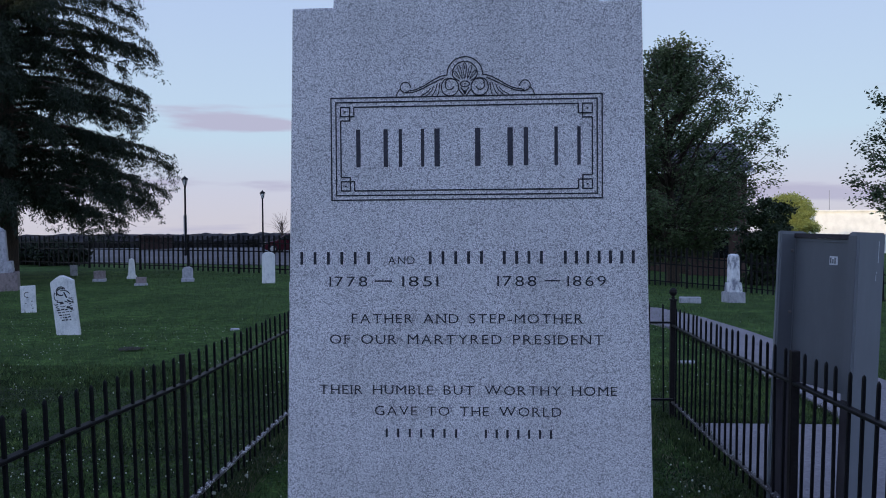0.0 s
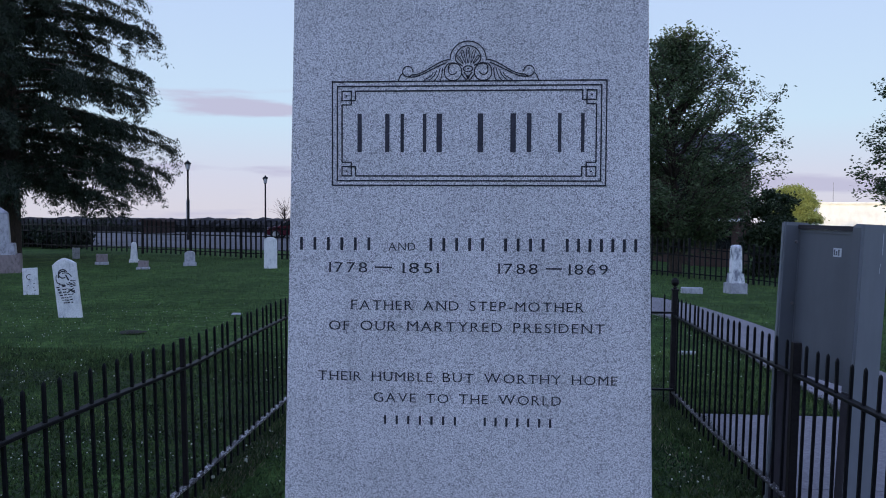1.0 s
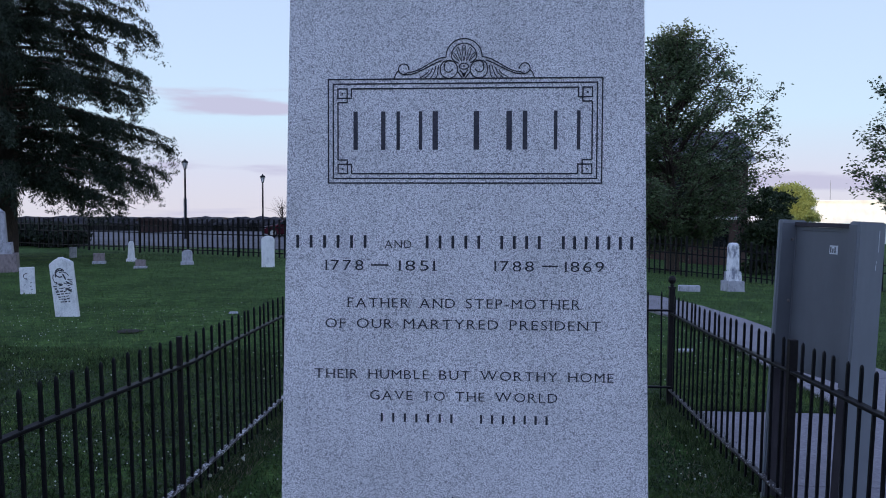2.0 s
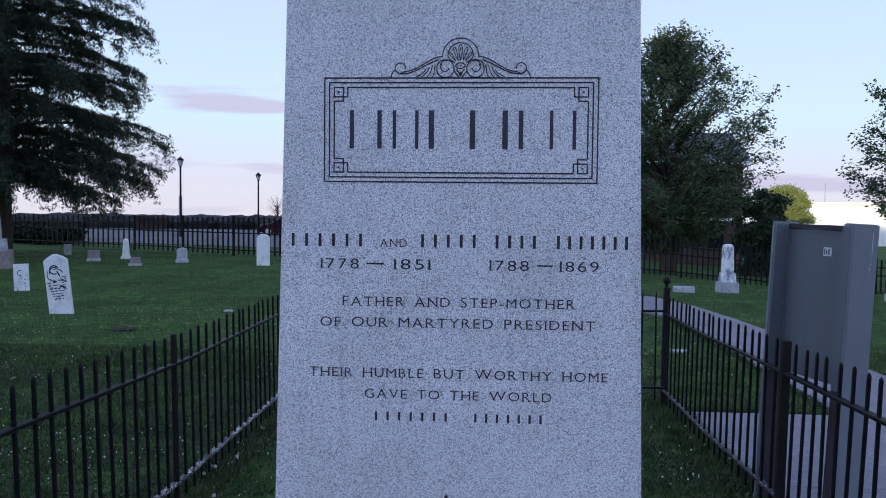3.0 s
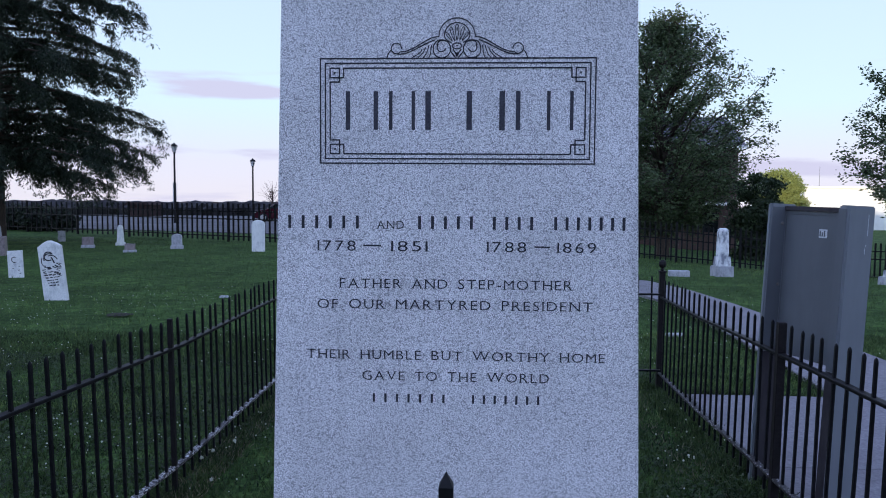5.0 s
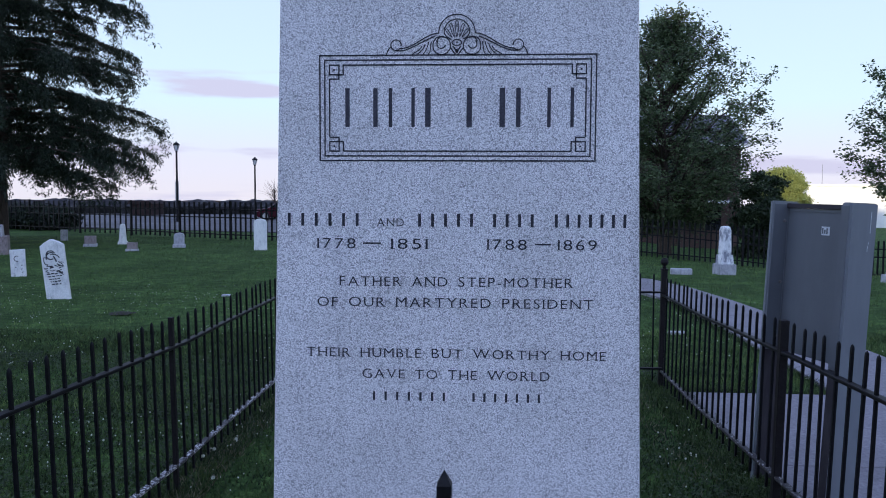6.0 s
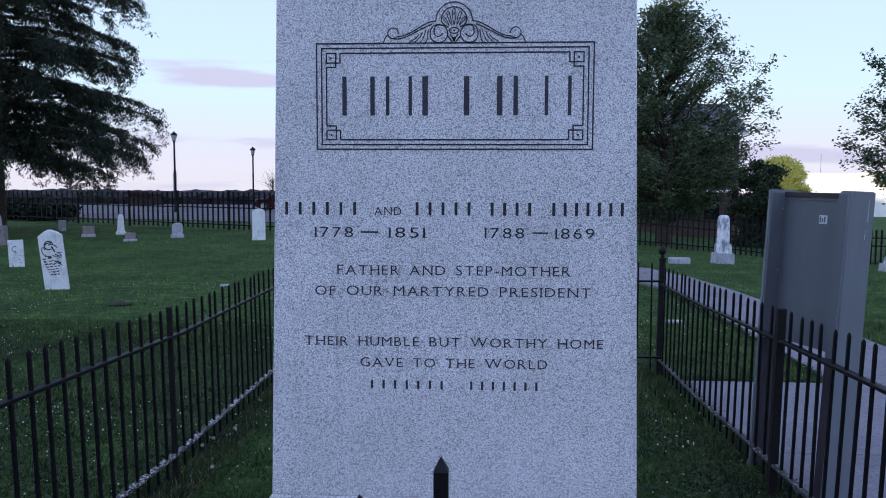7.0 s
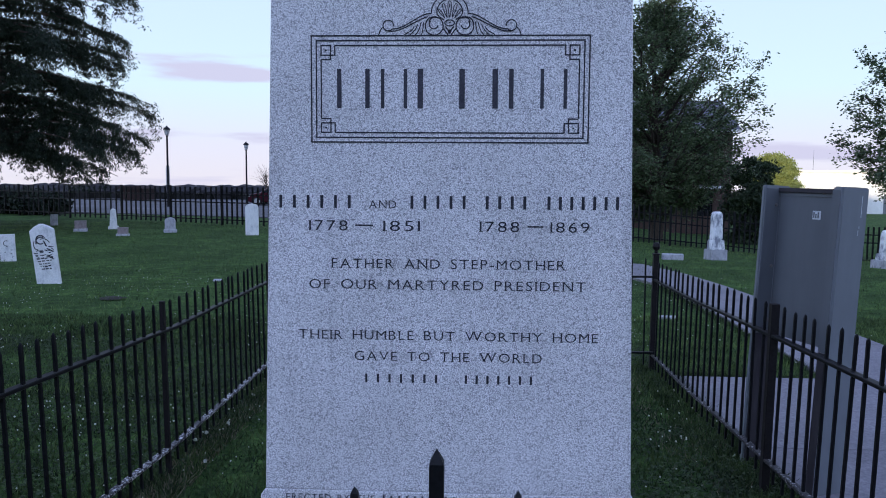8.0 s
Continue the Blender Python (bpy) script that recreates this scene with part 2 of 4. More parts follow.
STONE_BROWN = make_marble("brown_granite", (0.26, 0.21, 0.21), (0.12, 0.10, 0.10), 0.32, 0.62, 16)
INK = two_scale("worn_dark_inscription", (0.07, 0.07, 0.08), (0.03, 0.03, 0.04), 60, 12, 0.9, relief=0)
BARK = two_scale("bark", (0.085, 0.062, 0.05), (0.032, 0.024, 0.020), 9, 1.2, 0.95, relief=0.03, stretch=(4, 4, 0.6))
NEEDLES = island_leaf("conifer_needles", (0.007, 0.012, 0.008), (0.027, 0.040, 0.023), 0.7, 0.05)
LEAVES = island_leaf("broad_leaves", (0.034, 0.054, 0.026), (0.112, 0.155, 0.074), 0.5, 0.28)
LEAVES_DARK = island_leaf("evergreen_leaves", (0.013, 0.023, 0.011), (0.042, 0.064, 0.027), 0.6, 0.08)
# pale yellow-green: the low sun's light is put into this leaf colour
LEAVES_SUNLIT = island_leaf("sunlit_yellow_leaves", (0.14, 0.18, 0.055), (0.30, 0.345, 0.12), 0.6, 0.25)
WOODS = two_scale("far_woods", (0.040, 0.038, 0.042), (0.020, 0.019, 0.022), 0.9, 0.08, 1.0, relief=0)
BRICK = two_scale("dark_brown_brick", (0.12, 0.075, 0.065), (0.075, 0.048, 0.042), 18, 1.2, 0.9, relief=0.004)
ROOF = two_scale("slate_grey_roof", (0.17, 0.16, 0.20), (0.11, 0.105, 0.13), 10, 0.8, 0.85, relief=0.006)
DARK_WOOD = two_scale("dark_red_brown_boards", (0.040, 0.022, 0.022), (0.022, 0.014, 0.014), 9, 1, 0.9, relief=0.004)
STRAW = island_leaf("dead_straw_blade", (0.09, 0.085, 0.055), (0.20, 0.18, 0.12), 0.8, 0.1)
WHITE_PAINT = two_scale("white_paint", (0.80, 0.79, 0.76), (0.70, 0.69, 0.66), 8, 0.5, 0.6, relief=0)
CAR_RED = two_scale("dark_red_car_paint", (0.050, 0.007, 0.013), (0.040, 0.006, 0.011), 5, 1, 0.18, 0.0, 0.6, 0)
RUBBER = two_scale("tyre_rubber", (0.022, 0.022, 0.023), (0.014, 0.014, 0.015), 40, 5, 0.9, relief=0.001)
CHROME = two_scale("wheel_alloy", (0.55, 0.55, 0.57), (0.42, 0.42, 0.44), 30, 5, 0.35, 0.9, 0.5, 0)
GLASS_DARK = two_scale("tinted_glass", (0.02, 0.022, 0.026), (0.015, 0.017, 0.02), 4, 1, 0.06, 0.0, 0.7, 0)
LAMP_BLACK = two_scale("lamp_black_metal", (0.016, 0.016, 0.020), (0.009, 0.009, 0.011), 20, 3, 0.7, 0.0, 0.15, 0)
FROSTED = two_scale("frosted_lamp_glass", (0.55, 0.55, 0.56), (0.45, 0.45, 0.46), 20, 3, 0.4, 0.0, 0.5, 0)


def make_speckled_rail(lo, hi):
    m, nt, b = material("iron_rail_with_petals", 0.6, 0, 0.35)
    f = noise_node(nt, 66, 3, 0.65)
    c = noise_node(nt, 5, 2, 0.5)
    a = ramp_node(nt, f.outputs["Fac"], [(lo, (0, 0, 0)), (hi, (1, 1, 1))]).outputs[0]
    k = ramp_node(nt, c.outputs["Fac"], [(0.34, (0.15, 0.15, 0.15)), (0.52, (1, 1, 1))]).outputs[0]
    fac = mix_node(nt, 1.0, a, k, "MULTIPLY")
    nt.links.new(mix_node(nt, fac, (0.016, 0.014, 0.016), (0.50, 0.48, 0.48)), b.inputs["Base Color"])
    return m


RAIL_SPECK = make_speckled_rail(0.50, 0.58)
RAIL_FEW = make_speckled_rail(0.57, 0.66)


# ---- mesh helpers ----
def mesh_of(name, bm, mat):
    me = bpy.data.meshes.new(name)
    bm.to_mesh(me)
    bm.free()
    me.materials.append(mat)
    return me


def part(name, bm, mat, parent, label="", kind=""):
    """One bmesh (or mesh) as one object under a thing or a part."""
    me = bm if isinstance(bm, bpy.types.Mesh) else mesh_of(name, bm, mat)
    ob = new(name, me)
    ob.parent = parent
    return tagged(ob, label, kind=kind)


def thing(name, label, category, at=(0, 0, 0), turn=0.0, group="", kind="", tilt=(0, 0)):
    ob = new(name)
    ob.empty_display_size = 0.2
    ob.matrix_basis = pose(*at, tilt[0], tilt[1], turn)
    return tagged(ob, label, category, group, kind)


def solo(name, bm, mat, label, category, at=(0, 0, 0), turn=0.0, group="", kind="", tilt=(0, 0)):
    me = bm if isinstance(bm, bpy.types.Mesh) else mesh_of(name, bm, mat)
    ob = new(name, me)
    ob.matrix_basis = pose(*at, tilt[0], tilt[1], turn)
    return tagged(ob, label, category, group, kind)


def add_box(bm, x0, x1, y0, y1, z0, z1, bev=0.0):
    r = bmesh.ops.create_cube(bm, size=1.0)
    vs = r["verts"]
    for v in vs:
        v.co = Vector(((x0 + x1) / 2 + v.co.x * (x1 - x0), (y0 + y1) / 2 + v.co.y * (y1 - y0), (z0 + z1) / 2 + v.co.z * (z1 - z0)))
    if bev:
        es = list({e for v in vs for e in v.link_edges})
        bmesh.ops.bevel(bm, geom=es, offset=bev, segments=2, affect="EDGES", profile=0.5)
    return bm


def boxm(*a, bev=0.0):
    return add_box(bmesh.new(), *a, bev=bev)


def prism(outline, y0, y1, bev=0.0, bm=None):
    """An outline in x, z pushed from y0 back to y1."""
    bm = bm or bmesh.new()
    front = [bm.verts.new((x, y0, z)) for x, z in outline]
    back = [bm.verts.new((x, y1, z)) for x, z in outline]
    n = len(outline)
    faces = [bm.faces.new(front), bm.faces.new(back[::-1])]
    for i in range(n):
        faces.append(bm.faces.new((front[i], back[i], back[(i + 1) % n], front[(i + 1) % n])))
    bmesh.ops.recalc_face_normals(bm, faces=faces)
    if bev:
        es = list({e for f in faces[:2] for e in f.edges})
        bmesh.ops.bevel(bm, geom=es, offset=bev, segments=2, affect="EDGES", profile=0.5)
    return bm


def lathe(profile, n=16, bm=None, at=(0, 0, 0)):
    """A profile of (radius, z) turned round the z axis."""
    bm = bm or bmesh.new()
    rings = []
    for r, z in profile:
        rings.append([bm.verts.new((at[0] + r * math.cos(2 * math.pi * i / n), at[1] + r * math.sin(2 * math.pi * i / n), at[2] + z)) for i in range(n)])
    for a, b in zip(rings, rings[1:]):
        for i in range(n):
            bm.faces.new((a[i], a[(i + 1) % n], b[(i + 1) % n], b[i]))
    bm.faces.new(rings[0][::-1])
    bm.faces.new(rings[-1])
    return bm


def tube(points, radii, n=7, bm=None):
    bm = bm or bmesh.new()
    rings = []
    pts = [Vector(p) for p in points]
    for i, p in enumerate(pts):
        d = (pts[min(i + 1, len(pts) - 1)] - pts[max(i - 1, 0)]).normalized()
        a = d.orthogonal().normalized()
        b = d.cross(a)
        rings.append([bm.verts.new(p + radii[i] * (a * math.cos(2 * math.pi * k / n) + b * math.sin(2 * math.pi * k / n))) for k in range(n)])
    for r0, r1 in zip(rings, rings[1:]):
        # match the rings by the nearest first corner
        s = min(range(n), key=lambda k: (r1[k].co - r0[0].co).length)
        for k in range(n):
            bm.faces.new((r0[k], r0[(k + 1) % n], r1[(k + 1 + s) % n], r1[(k + s) % n]))
    bm.faces.new(rings[0][::-1])
    bm.faces.new(rings[-1])
    return bm


def flat_mesh(name, verts, faces, mat):
    me = bpy.data.meshes.new(name)
    me.from_pydata(verts, [], faces)
    me.materials.append(mat)
    return me


def smooth01(a, b, v):
    t = min(1.0, max(0.0, (v - a) / (b - a)))
    return t * t * (3 - 2 * t)


def ground_z(x, y):
    z = -1.0 * smooth01(-3, 12, x) * smooth01(11, 37, y)
    z += -0.55 * smooth01(8, 16, x) * smooth01(20, 30, y)
    z -= 0.0042 * max(0.0, y - 100)
    z += -2.6 * smooth01(0, 60, x) * smooth01(40, 150, y)
    return z


# ---- ground ----
def axis(spans):
    out = []
    for a, b, step in spans:
        n = max(1, round((b - a) / step))
        out += [a + (b - a) * i / n for i in range(n)]
    return out + [spans[-1][1]]


gx = axis([(-1500, -300, 150), (-300, -60, 20), (-60, -14, 3), (-14, 14, 0.25), (14, 60, 3), (60, 300, 20), (300, 1500, 150)])
gy = axis([(-1500, -300, 150), (-300, -30, 18), (-30, -2, 2), (-2, 18, 0.25), (18, 60, 2), (60, 300, 15), (300, 1500, 150)])
gv = []
for yy in gy:
    for xx in gx:
        near = abs(xx) < 16 and -2 < yy < 20
        wob = 0.018 * noise.noise(Vector((xx * 0.9, yy * 0.9, 0))) if near else 0.0
        gv.append((xx, yy, ground_z(xx, yy) + wob - 0.01))
nx = len(gx)
gf = [(j * nx + i, j * nx + i + 1, (j + 1) * nx + i + 1, (j + 1) * nx + i) for j in range(len(gy) - 1) for i in range(nx - 1)]
gm = flat_mesh("ground", gv, gf, LAWN)
for p in gm.polygons:
    p.use_smooth = True
tagged(new("ground", gm), "dark green mown cemetery lawn with clover", "lawn", kind="structure")


def sheet(name, outline, z, mat, label, category, lift=0.02):
    bm = bmesh.new()
    vs = [bm.verts.new((x, y, ground_z(x, y) + lift)) for x, y in outline]
    low = [bm.verts.new((x, y, ground_z(x, y) - 0.1)) for x, y in outline]
    bm.faces.new(vs)
    for i in range(len(vs)):
        j = (i + 1) % len(vs)
        bm.faces.new((vs[i], low[i], low[j], vs[j]))
    bmesh.ops.recalc_face_normals(bm, faces=bm.faces[:])
    return solo(name, bm, mat, label, category, kind="structure")


sheet("road", [(-37, 47), (-8, 36), (-3.2, 36), (-3.2, 77), (-75, 77), (-62, 60)], 0, ASPHALT, "pale worn asphalt car park behind the fence", "car park", 0.03)


# ---- monument ----
MY = 2.5
MX = -0.035          # middle of the stone
STEM = thing("monument", "tall light grey granite memorial stone with engraved lines", "monument", (MX, MY, 0))


def half_w(z):
    return 0.5130 + (2.352 - z) * 0.0225


die_outline = [(-half_w(0.735), 0.735), (half_w(0.735), 0.735), (half_w(2.352), 2.352), (0.390, 2.352), (0.384, 2.440), (-0.384, 2.440), (-0.390, 2.352), (-half_w(2.352), 2.352)]
part("die", prism(die_outline, 0.0, 0.36, 0.004), GRANITE, STEM)
base_outline = [(-0.570, 0.36), (0.570, 0.36), (0.564, 0.715), (0.549, 0.7345), (-0.549, 0.7345), (-0.564, 0.715)]
part("base", prism(base_outline, -0.0035, 0.37, 0.003), GRANITE, STEM)
part("plinth", boxm(-0.70, 0.70, -0.12, 0.50, -0.05, 0.362, bev=0.012), GRANITE, STEM)

LIFT = -0.0012       # the cut lines sit on the face


def ribbon(bm, pts, w, closed=False):
    """A flat line of width w through points in x, z."""
    pts = [Vector(p) for p in pts]
    n = len(pts)
    sides = []
    for i, p in enumerate(pts):
        a = pts[(i - 1) % n] if (closed or i) else p
        b = pts[(i + 1) % n] if (closed or i < n - 1) else p
        d0 = (p - a).normalized() if (p - a).length > 1e-9 else (b - p).normalized()
        d1 = (b - p).normalized() if (b - p).length > 1e-9 else d0
        nrm = Vector((-(d0.y + d1.y), d0.x + d1.x))
        if nrm.length < 1e-6:
            nrm = Vector((-d0.y, d0.x))
        nrm.normalize()
        k = max(0.5, nrm.dot(Vector((-d0.y, d0.x))))
        sides.append((p + nrm * w / 2 / k, p - nrm * w / 2 / k))
    vs = [(bm.verts.new((l.x, LIFT, l.y)), bm.verts.new((r.x, LIFT, r.y))) for l, r in sides]
    for i in range(n if closed else n - 1):
        a, b = vs[i], vs[(i + 1) % n]
        bm.faces.new((a[0], b[0], b[1], a[1]))
    return bm


def square(x0, x1, z0, z1):
    return [(x0, z0), (x1, z0), (x1, z1), (x0, z1)]


LW = 0.0040
X0, X1, Z0, Z1 = -0.399, 0.399, 1.780, 2.083     # the frame's outer line, from the stone's middle
def border(pts, closed=False, w=LW):
    part("border_line", ribbon(bmesh.new(), pts, w, closed), CUT_SHADE, STEM)


border(square(X0, X1, Z0, Z1), True)
border(square(X0 + 0.0145, X1 - 0.0145, Z0 + 0.0135, Z1 - 0.0135), True)
inset, s1, s2 = 0.0285, 0.0275, 0.040
xl, xr, zb, zt = X0 + inset, X1 - inset, Z0 + inset - 0.001, Z1 - inset + 0.001
for sx, sz, cx, cz in ((1, 1, xl, zb), (-1, 1, xr, zb), (-1, -1, xr, zt), (1, -1, xl, zt)):
    border(square(min(cx, cx + sx * s1), max(cx, cx + sx * s1), min(cz, cz + sz * s1), max(cz, cz + sz * s1)), True)
    border([(cx, cz + sz * s2), (cx + sx * s1, cz + sz * s2), (cx + sx * s1, cz + sz * s1)])
    border([(cx + sx * s1, cz + sz * s1), (cx + sx * s2, cz + sz * s1), (cx + sx * s2, cz)])
    border([(cx + sx * s1 * 0.4, cz + sz * s1 * 0.5), (cx + sx * s1 * 0.6, cz + sz * s1 * 0.5)], w=0.005)
border([(xl + s2, zb), (xr - s2, zb)])
border([(xl + s2, zt), (xr - s2, zt)])
border([(xl, zb + s2), (xl, zt - s2)])
border([(xr, zb + s2), (xr, zt - s2)])


# the crest over the frame: a shell between two scrolls
def arc(cx, cz, r, a0, a1, n=18, r1=None):
    out = []
    for i in range(n + 1):
        t = i / n
        rr = r + ((r1 if r1 is not None else r) - r) * t
        an = radians(a0 + (a1 - a0) * t)
        out.append((cx + rr * math.cos(an), cz + rr * math.sin(an)))
    return out


def bez(p0, p1, p2, p3, n=16):
    return [tuple(((1 - t) ** 3) * a + 3 * t * (1 - t) ** 2 * b + 3 * t * t * (1 - t) * c + t ** 3 * d for a, b, c, d in zip(p0, p1, p2, p3)) for t in (i / n for i in range(n + 1))]


cr = bmesh.new()
CZ, CU = Z1, 0.000557     # foot of the crest and the unit it is drawn in
T = 0.0034


def crest_line(pts, w=T, sides=(1, -1), closed=False):
    for side in sides:
        ribbon(cr, [(side * x * CU, CZ + z * CU) for x, z in pts], w, closed)


def drop(x0, z0, x1, z1, w):
    """A flute: a drop that widens from its foot to a round head."""
    d = Vector((x1 - x0, z1 - z0))
    n = Vector((-d.y, d.x)).normalized()
    out = []
    for i in range(18):
        t = 2 * math.pi * i / 18
        k = 0.5 - 0.5 * math.cos(t)
        p = Vector((x0, z0)) + d * k + n * math.sin(t) * w * (0.25 + 0.75 * k)
        out.append((p.x, p.y))
    return out


crest_line(arc(0, 112, 94, -1, 181, 32), sides=(1,))
crest_line(bez((94, 111), (160, 112), (225, 30), (296, 34)))
crest_line(arc(316, 51, 27, -140, 190, 24))
crest_line(bez((316, 24), (255, 10), (190, 70), (112, 95)))
crest_line(bez((342, 42), (352, 38), (360, 22), (366, 2), 8))
crest_line(arc(79, 48, 46, 65, 330, 28))
crest_line(bez((118, 24), (132, 48), (118, 88), (98, 91), 10))
crest_line(bez((58, 87), (78, 96), (98, 93), (104, 70), 8) + arc(80, 55, 24, 38, -170, 20, 20))
# shell with its flutes
crest_line(arc(0, 116, 66, 0, 180, 26), sides=(1,))
crest_line(bez((66, 116), (64, 100), (48, 86), (30, 80), 8))
crest_line(drop(0, 92, 0, 174, 13), T * 0.7, (1,), True)
crest_line(drop(14, 92, 34, 160, 10), T * 0.7, (1, -1), True)
crest_line(drop(26, 90, 58, 132, 8), T * 0.7, (1, -1), True)
crest_line([(0, 140), (0, 160)], T, (1,))
# button and little leaf below it
crest_line([(25 * math.cos(2 * math.pi * i / 20), 63 + 15 * math.sin(2 * math.pi * i / 20)) for i in range(20)], T, (1,), True)
crest_line([(-4, 64), (5, 64)], T * 1.3, (1,))
crest_line(bez((0, 8), (8, 30), (14, 36), (22, 46), 8), T * 1.1)
crest_line(bez((8, 4), (22, 22), (26, 26), (32, 34), 8), T * 1.1)
crest_line([(0, 10), (0, 30)], T * 1.6, (1,))
# leaves fanning out under the band
for foot, x0, z0 in ((148, 132, 70), (176, 146, 68), (204, 164, 58), (232, 182, 46)):
    crest_line(bez((x0, z0), (x0 + 6, z0 * 0.5), (foot - 12, 14), (foot, 4), 8), T * 0.85)
part("crest", cr, CUT_SHADE, STEM, "engraved shell between two scrolls")


def upright_bars(items, z, h, back=0.0, mat=CUT_SHADE):
    """Upright bars, one or two to a letter: (x, width), each a part."""
    for x, w in items:
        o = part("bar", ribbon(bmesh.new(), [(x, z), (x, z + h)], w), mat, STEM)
        o.location.y = back


def word_bars(x0, x1, letters, z, h, w, back=0.0):
    step = (x1 - x0) / letters
    upright_bars([(x0 + step * (i + 0.5), w) for i in range(letters)], z, h, back)


# large word: bars that stand where its stems stand
upright_bars([(-0.318, 0.013), (-0.236, 0.013), (-0.192, 0.010), (-0.126, 0.010), (-0.083, 0.016), (0.037, 0.016), (0.132, 0.016), (0.178, 0.013), (0.266, 0.010), (0.332, 0.010)], 1.877, 0.112, 0.0, CUT_SHADE_BROAD)


def text_mesh(body, size):
    cu = bpy.data.curves.new("letters", "FONT")
    cu.body = body
    cu.size = size
    cu.resolution_u = 3
    cu.offset = -0.0002
    ob = bpy.data.objects.new("letters", cu)
    scene.collection.objects.link(ob)
    dg = bpy.context.evaluated_depsgraph_get()
    me = bpy.data.meshes.new_from_object(ob.evaluated_get(dg))
    bpy.data.objects.remove(ob)
    return me


# where a capital carries feet: share of its width, 0 for the foot and 1 for the head
SERIFS = {"F": ((0.10, 0),), "T": ((0.5, 0),), "H": ((0.06, 0), (0.06, 1), (0.94, 0), (0.94, 1)), "R": ((0.10, 0), (0.95, 0)),
          "A": ((0.05, 0), (0.95, 0)), "N": ((0.06, 0), (0.06, 1), (0.94, 1)), "M": ((0.07, 0), (0.93, 0)), "P": ((0.10, 0),),
          "I": ((0.5, 0), (0.5, 1)), "U": ((0.07, 1), (0.93, 1)), "Y": ((0.5, 0), (0.05, 1), (0.95, 1)), "W": ((0.04, 1), (0.5, 1), (0.96, 1)),
          "V": ((0.05, 1), (0.95, 1)), "L": ((0.10, 1),), "1": ((0.75, 0),)}


def with_serifs(me, ch, h):
    xs = [v.co.x for v in me.vertices]
    top = max(v.co.y for v in me.vertices)
    bm = bmesh.new()
    bm.from_mesh(me)
    for share, head in SERIFS.get(ch, ()):
        cx = min(xs) + (max(xs) - min(xs)) * share
        a, b = (top - h * 0.055, top) if head else (0.0, h * 0.055)
        bm.faces.new([bm.verts.new((cx + dx, y, 0.0004)) for dx, y in ((-h * 0.15, a), (h * 0.15, a), (h * 0.15, b), (-h * 0.15, b))])
    bm.to_mesh(me)
    bm.free()


def words(line, x0, x1, z, h, big=1.04, back=0.0):
    """A line of capitals, the first letter of a word taller, set between x0 and x1 with its foot at z; each letter a part."""
    cursor, glyphs = 0.0, []
    for wi, word in enumerate(line.split(" ")):
        if wi:
            cursor += h * 0.72
        for ci, ch in enumerate(word):
            k = big if ci == 0 and ch.isalpha() and word not in ("AND", "OF", "TO") else 1.0
            me = text_mesh(ch, h * k / 0.70)
            xs = [v.co.x for v in me.vertices]
            with_serifs(me, ch, h)
            glyphs.append((me, cursor - min(xs)))
            cursor += max(xs) - min(xs) + h * 0.26
    cursor -= h * 0.26
    fit_x = (x1 - x0) / cursor
    for me, at in glyphs:
        for v in me.vertices:
            v.co = Vector((x0 + (v.co.x + at) * fit_x, LIFT - v.co.z, z + v.co.y))
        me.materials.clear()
        me.materials.append(CUT_SHADE)
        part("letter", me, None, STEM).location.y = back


def cut(line, x0, x1, z, h, big=1.04, back=0.0):
    words(line, x0 - MX, x1 - MX, z, h, big, back)


# names are plain bars; the other words can be read
for xa, xb, n in ((-0.548, -0.305, 6), (-0.160, 0.030, 5), (0.060, 0.205, 4), (0.240, 0.469, 7)):
    word_bars(xa - MX, xb - MX, n, 1.588, 0.038, 0.0085)
cut("AND", -0.267, -0.187, 1.588, 0.024, 1)
cut("1778", -0.444, -0.330, 1.522, 0.031, 1)
cut("1851", -0.225, -0.117, 1.522, 0.031, 1)
cut("1788", 0.057, 0.172, 1.522, 0.031, 1)
cut("1869", 0.262, 0.374, 1.522, 0.031, 1)
for xa, xb in ((-0.308, -0.255), (0.196, 0.242)):
    part("dash", ribbon(bmesh.new(), [(xa - MX, 1.538), (xb - MX, 1.538)], 0.0045), CUT_SHADE, STEM)
cut("FATHER AND STEP-MOTHER", -0.378, 0.307, 1.412, 0.0285)
cut("OF OUR MARTYRED PRESIDENT", -0.445, 0.367, 1.350, 0.0285)
cut("THEIR HUMBLE BUT WORTHY HOME", -0.478, 0.406, 1.199, 0.0278)
cut("GAVE TO THE WORLD", -0.311, 0.244, 1.136, 0.0278)
for xa, xb, n in ((-0.293, -0.050, 7), (0.005, 0.229, 7)):
    word_bars(xa - MX, xb - MX, n, 1.070, 0.026, 0.0068)
cut("ERECTED BY THE", -0.520, -0.250, 0.700, 0.024, 1, -0.0037)
cut("OF THE", 0.020, 0.115, 0.700, 0.024, 1, -0.0037)
for xa, xb, n in ((-0.235, 0.000, 10), (0.130, 0.440, 14)):
    word_bars(xa - MX, xb - MX, n, 0.700, 0.024, 0.006, -0.0037)


# ---- iron fence round the plot ----
FXL, FXR, FY0, FY1 = -1.69, 1.61, 1.317, 7.02
PITCH = 0.1207


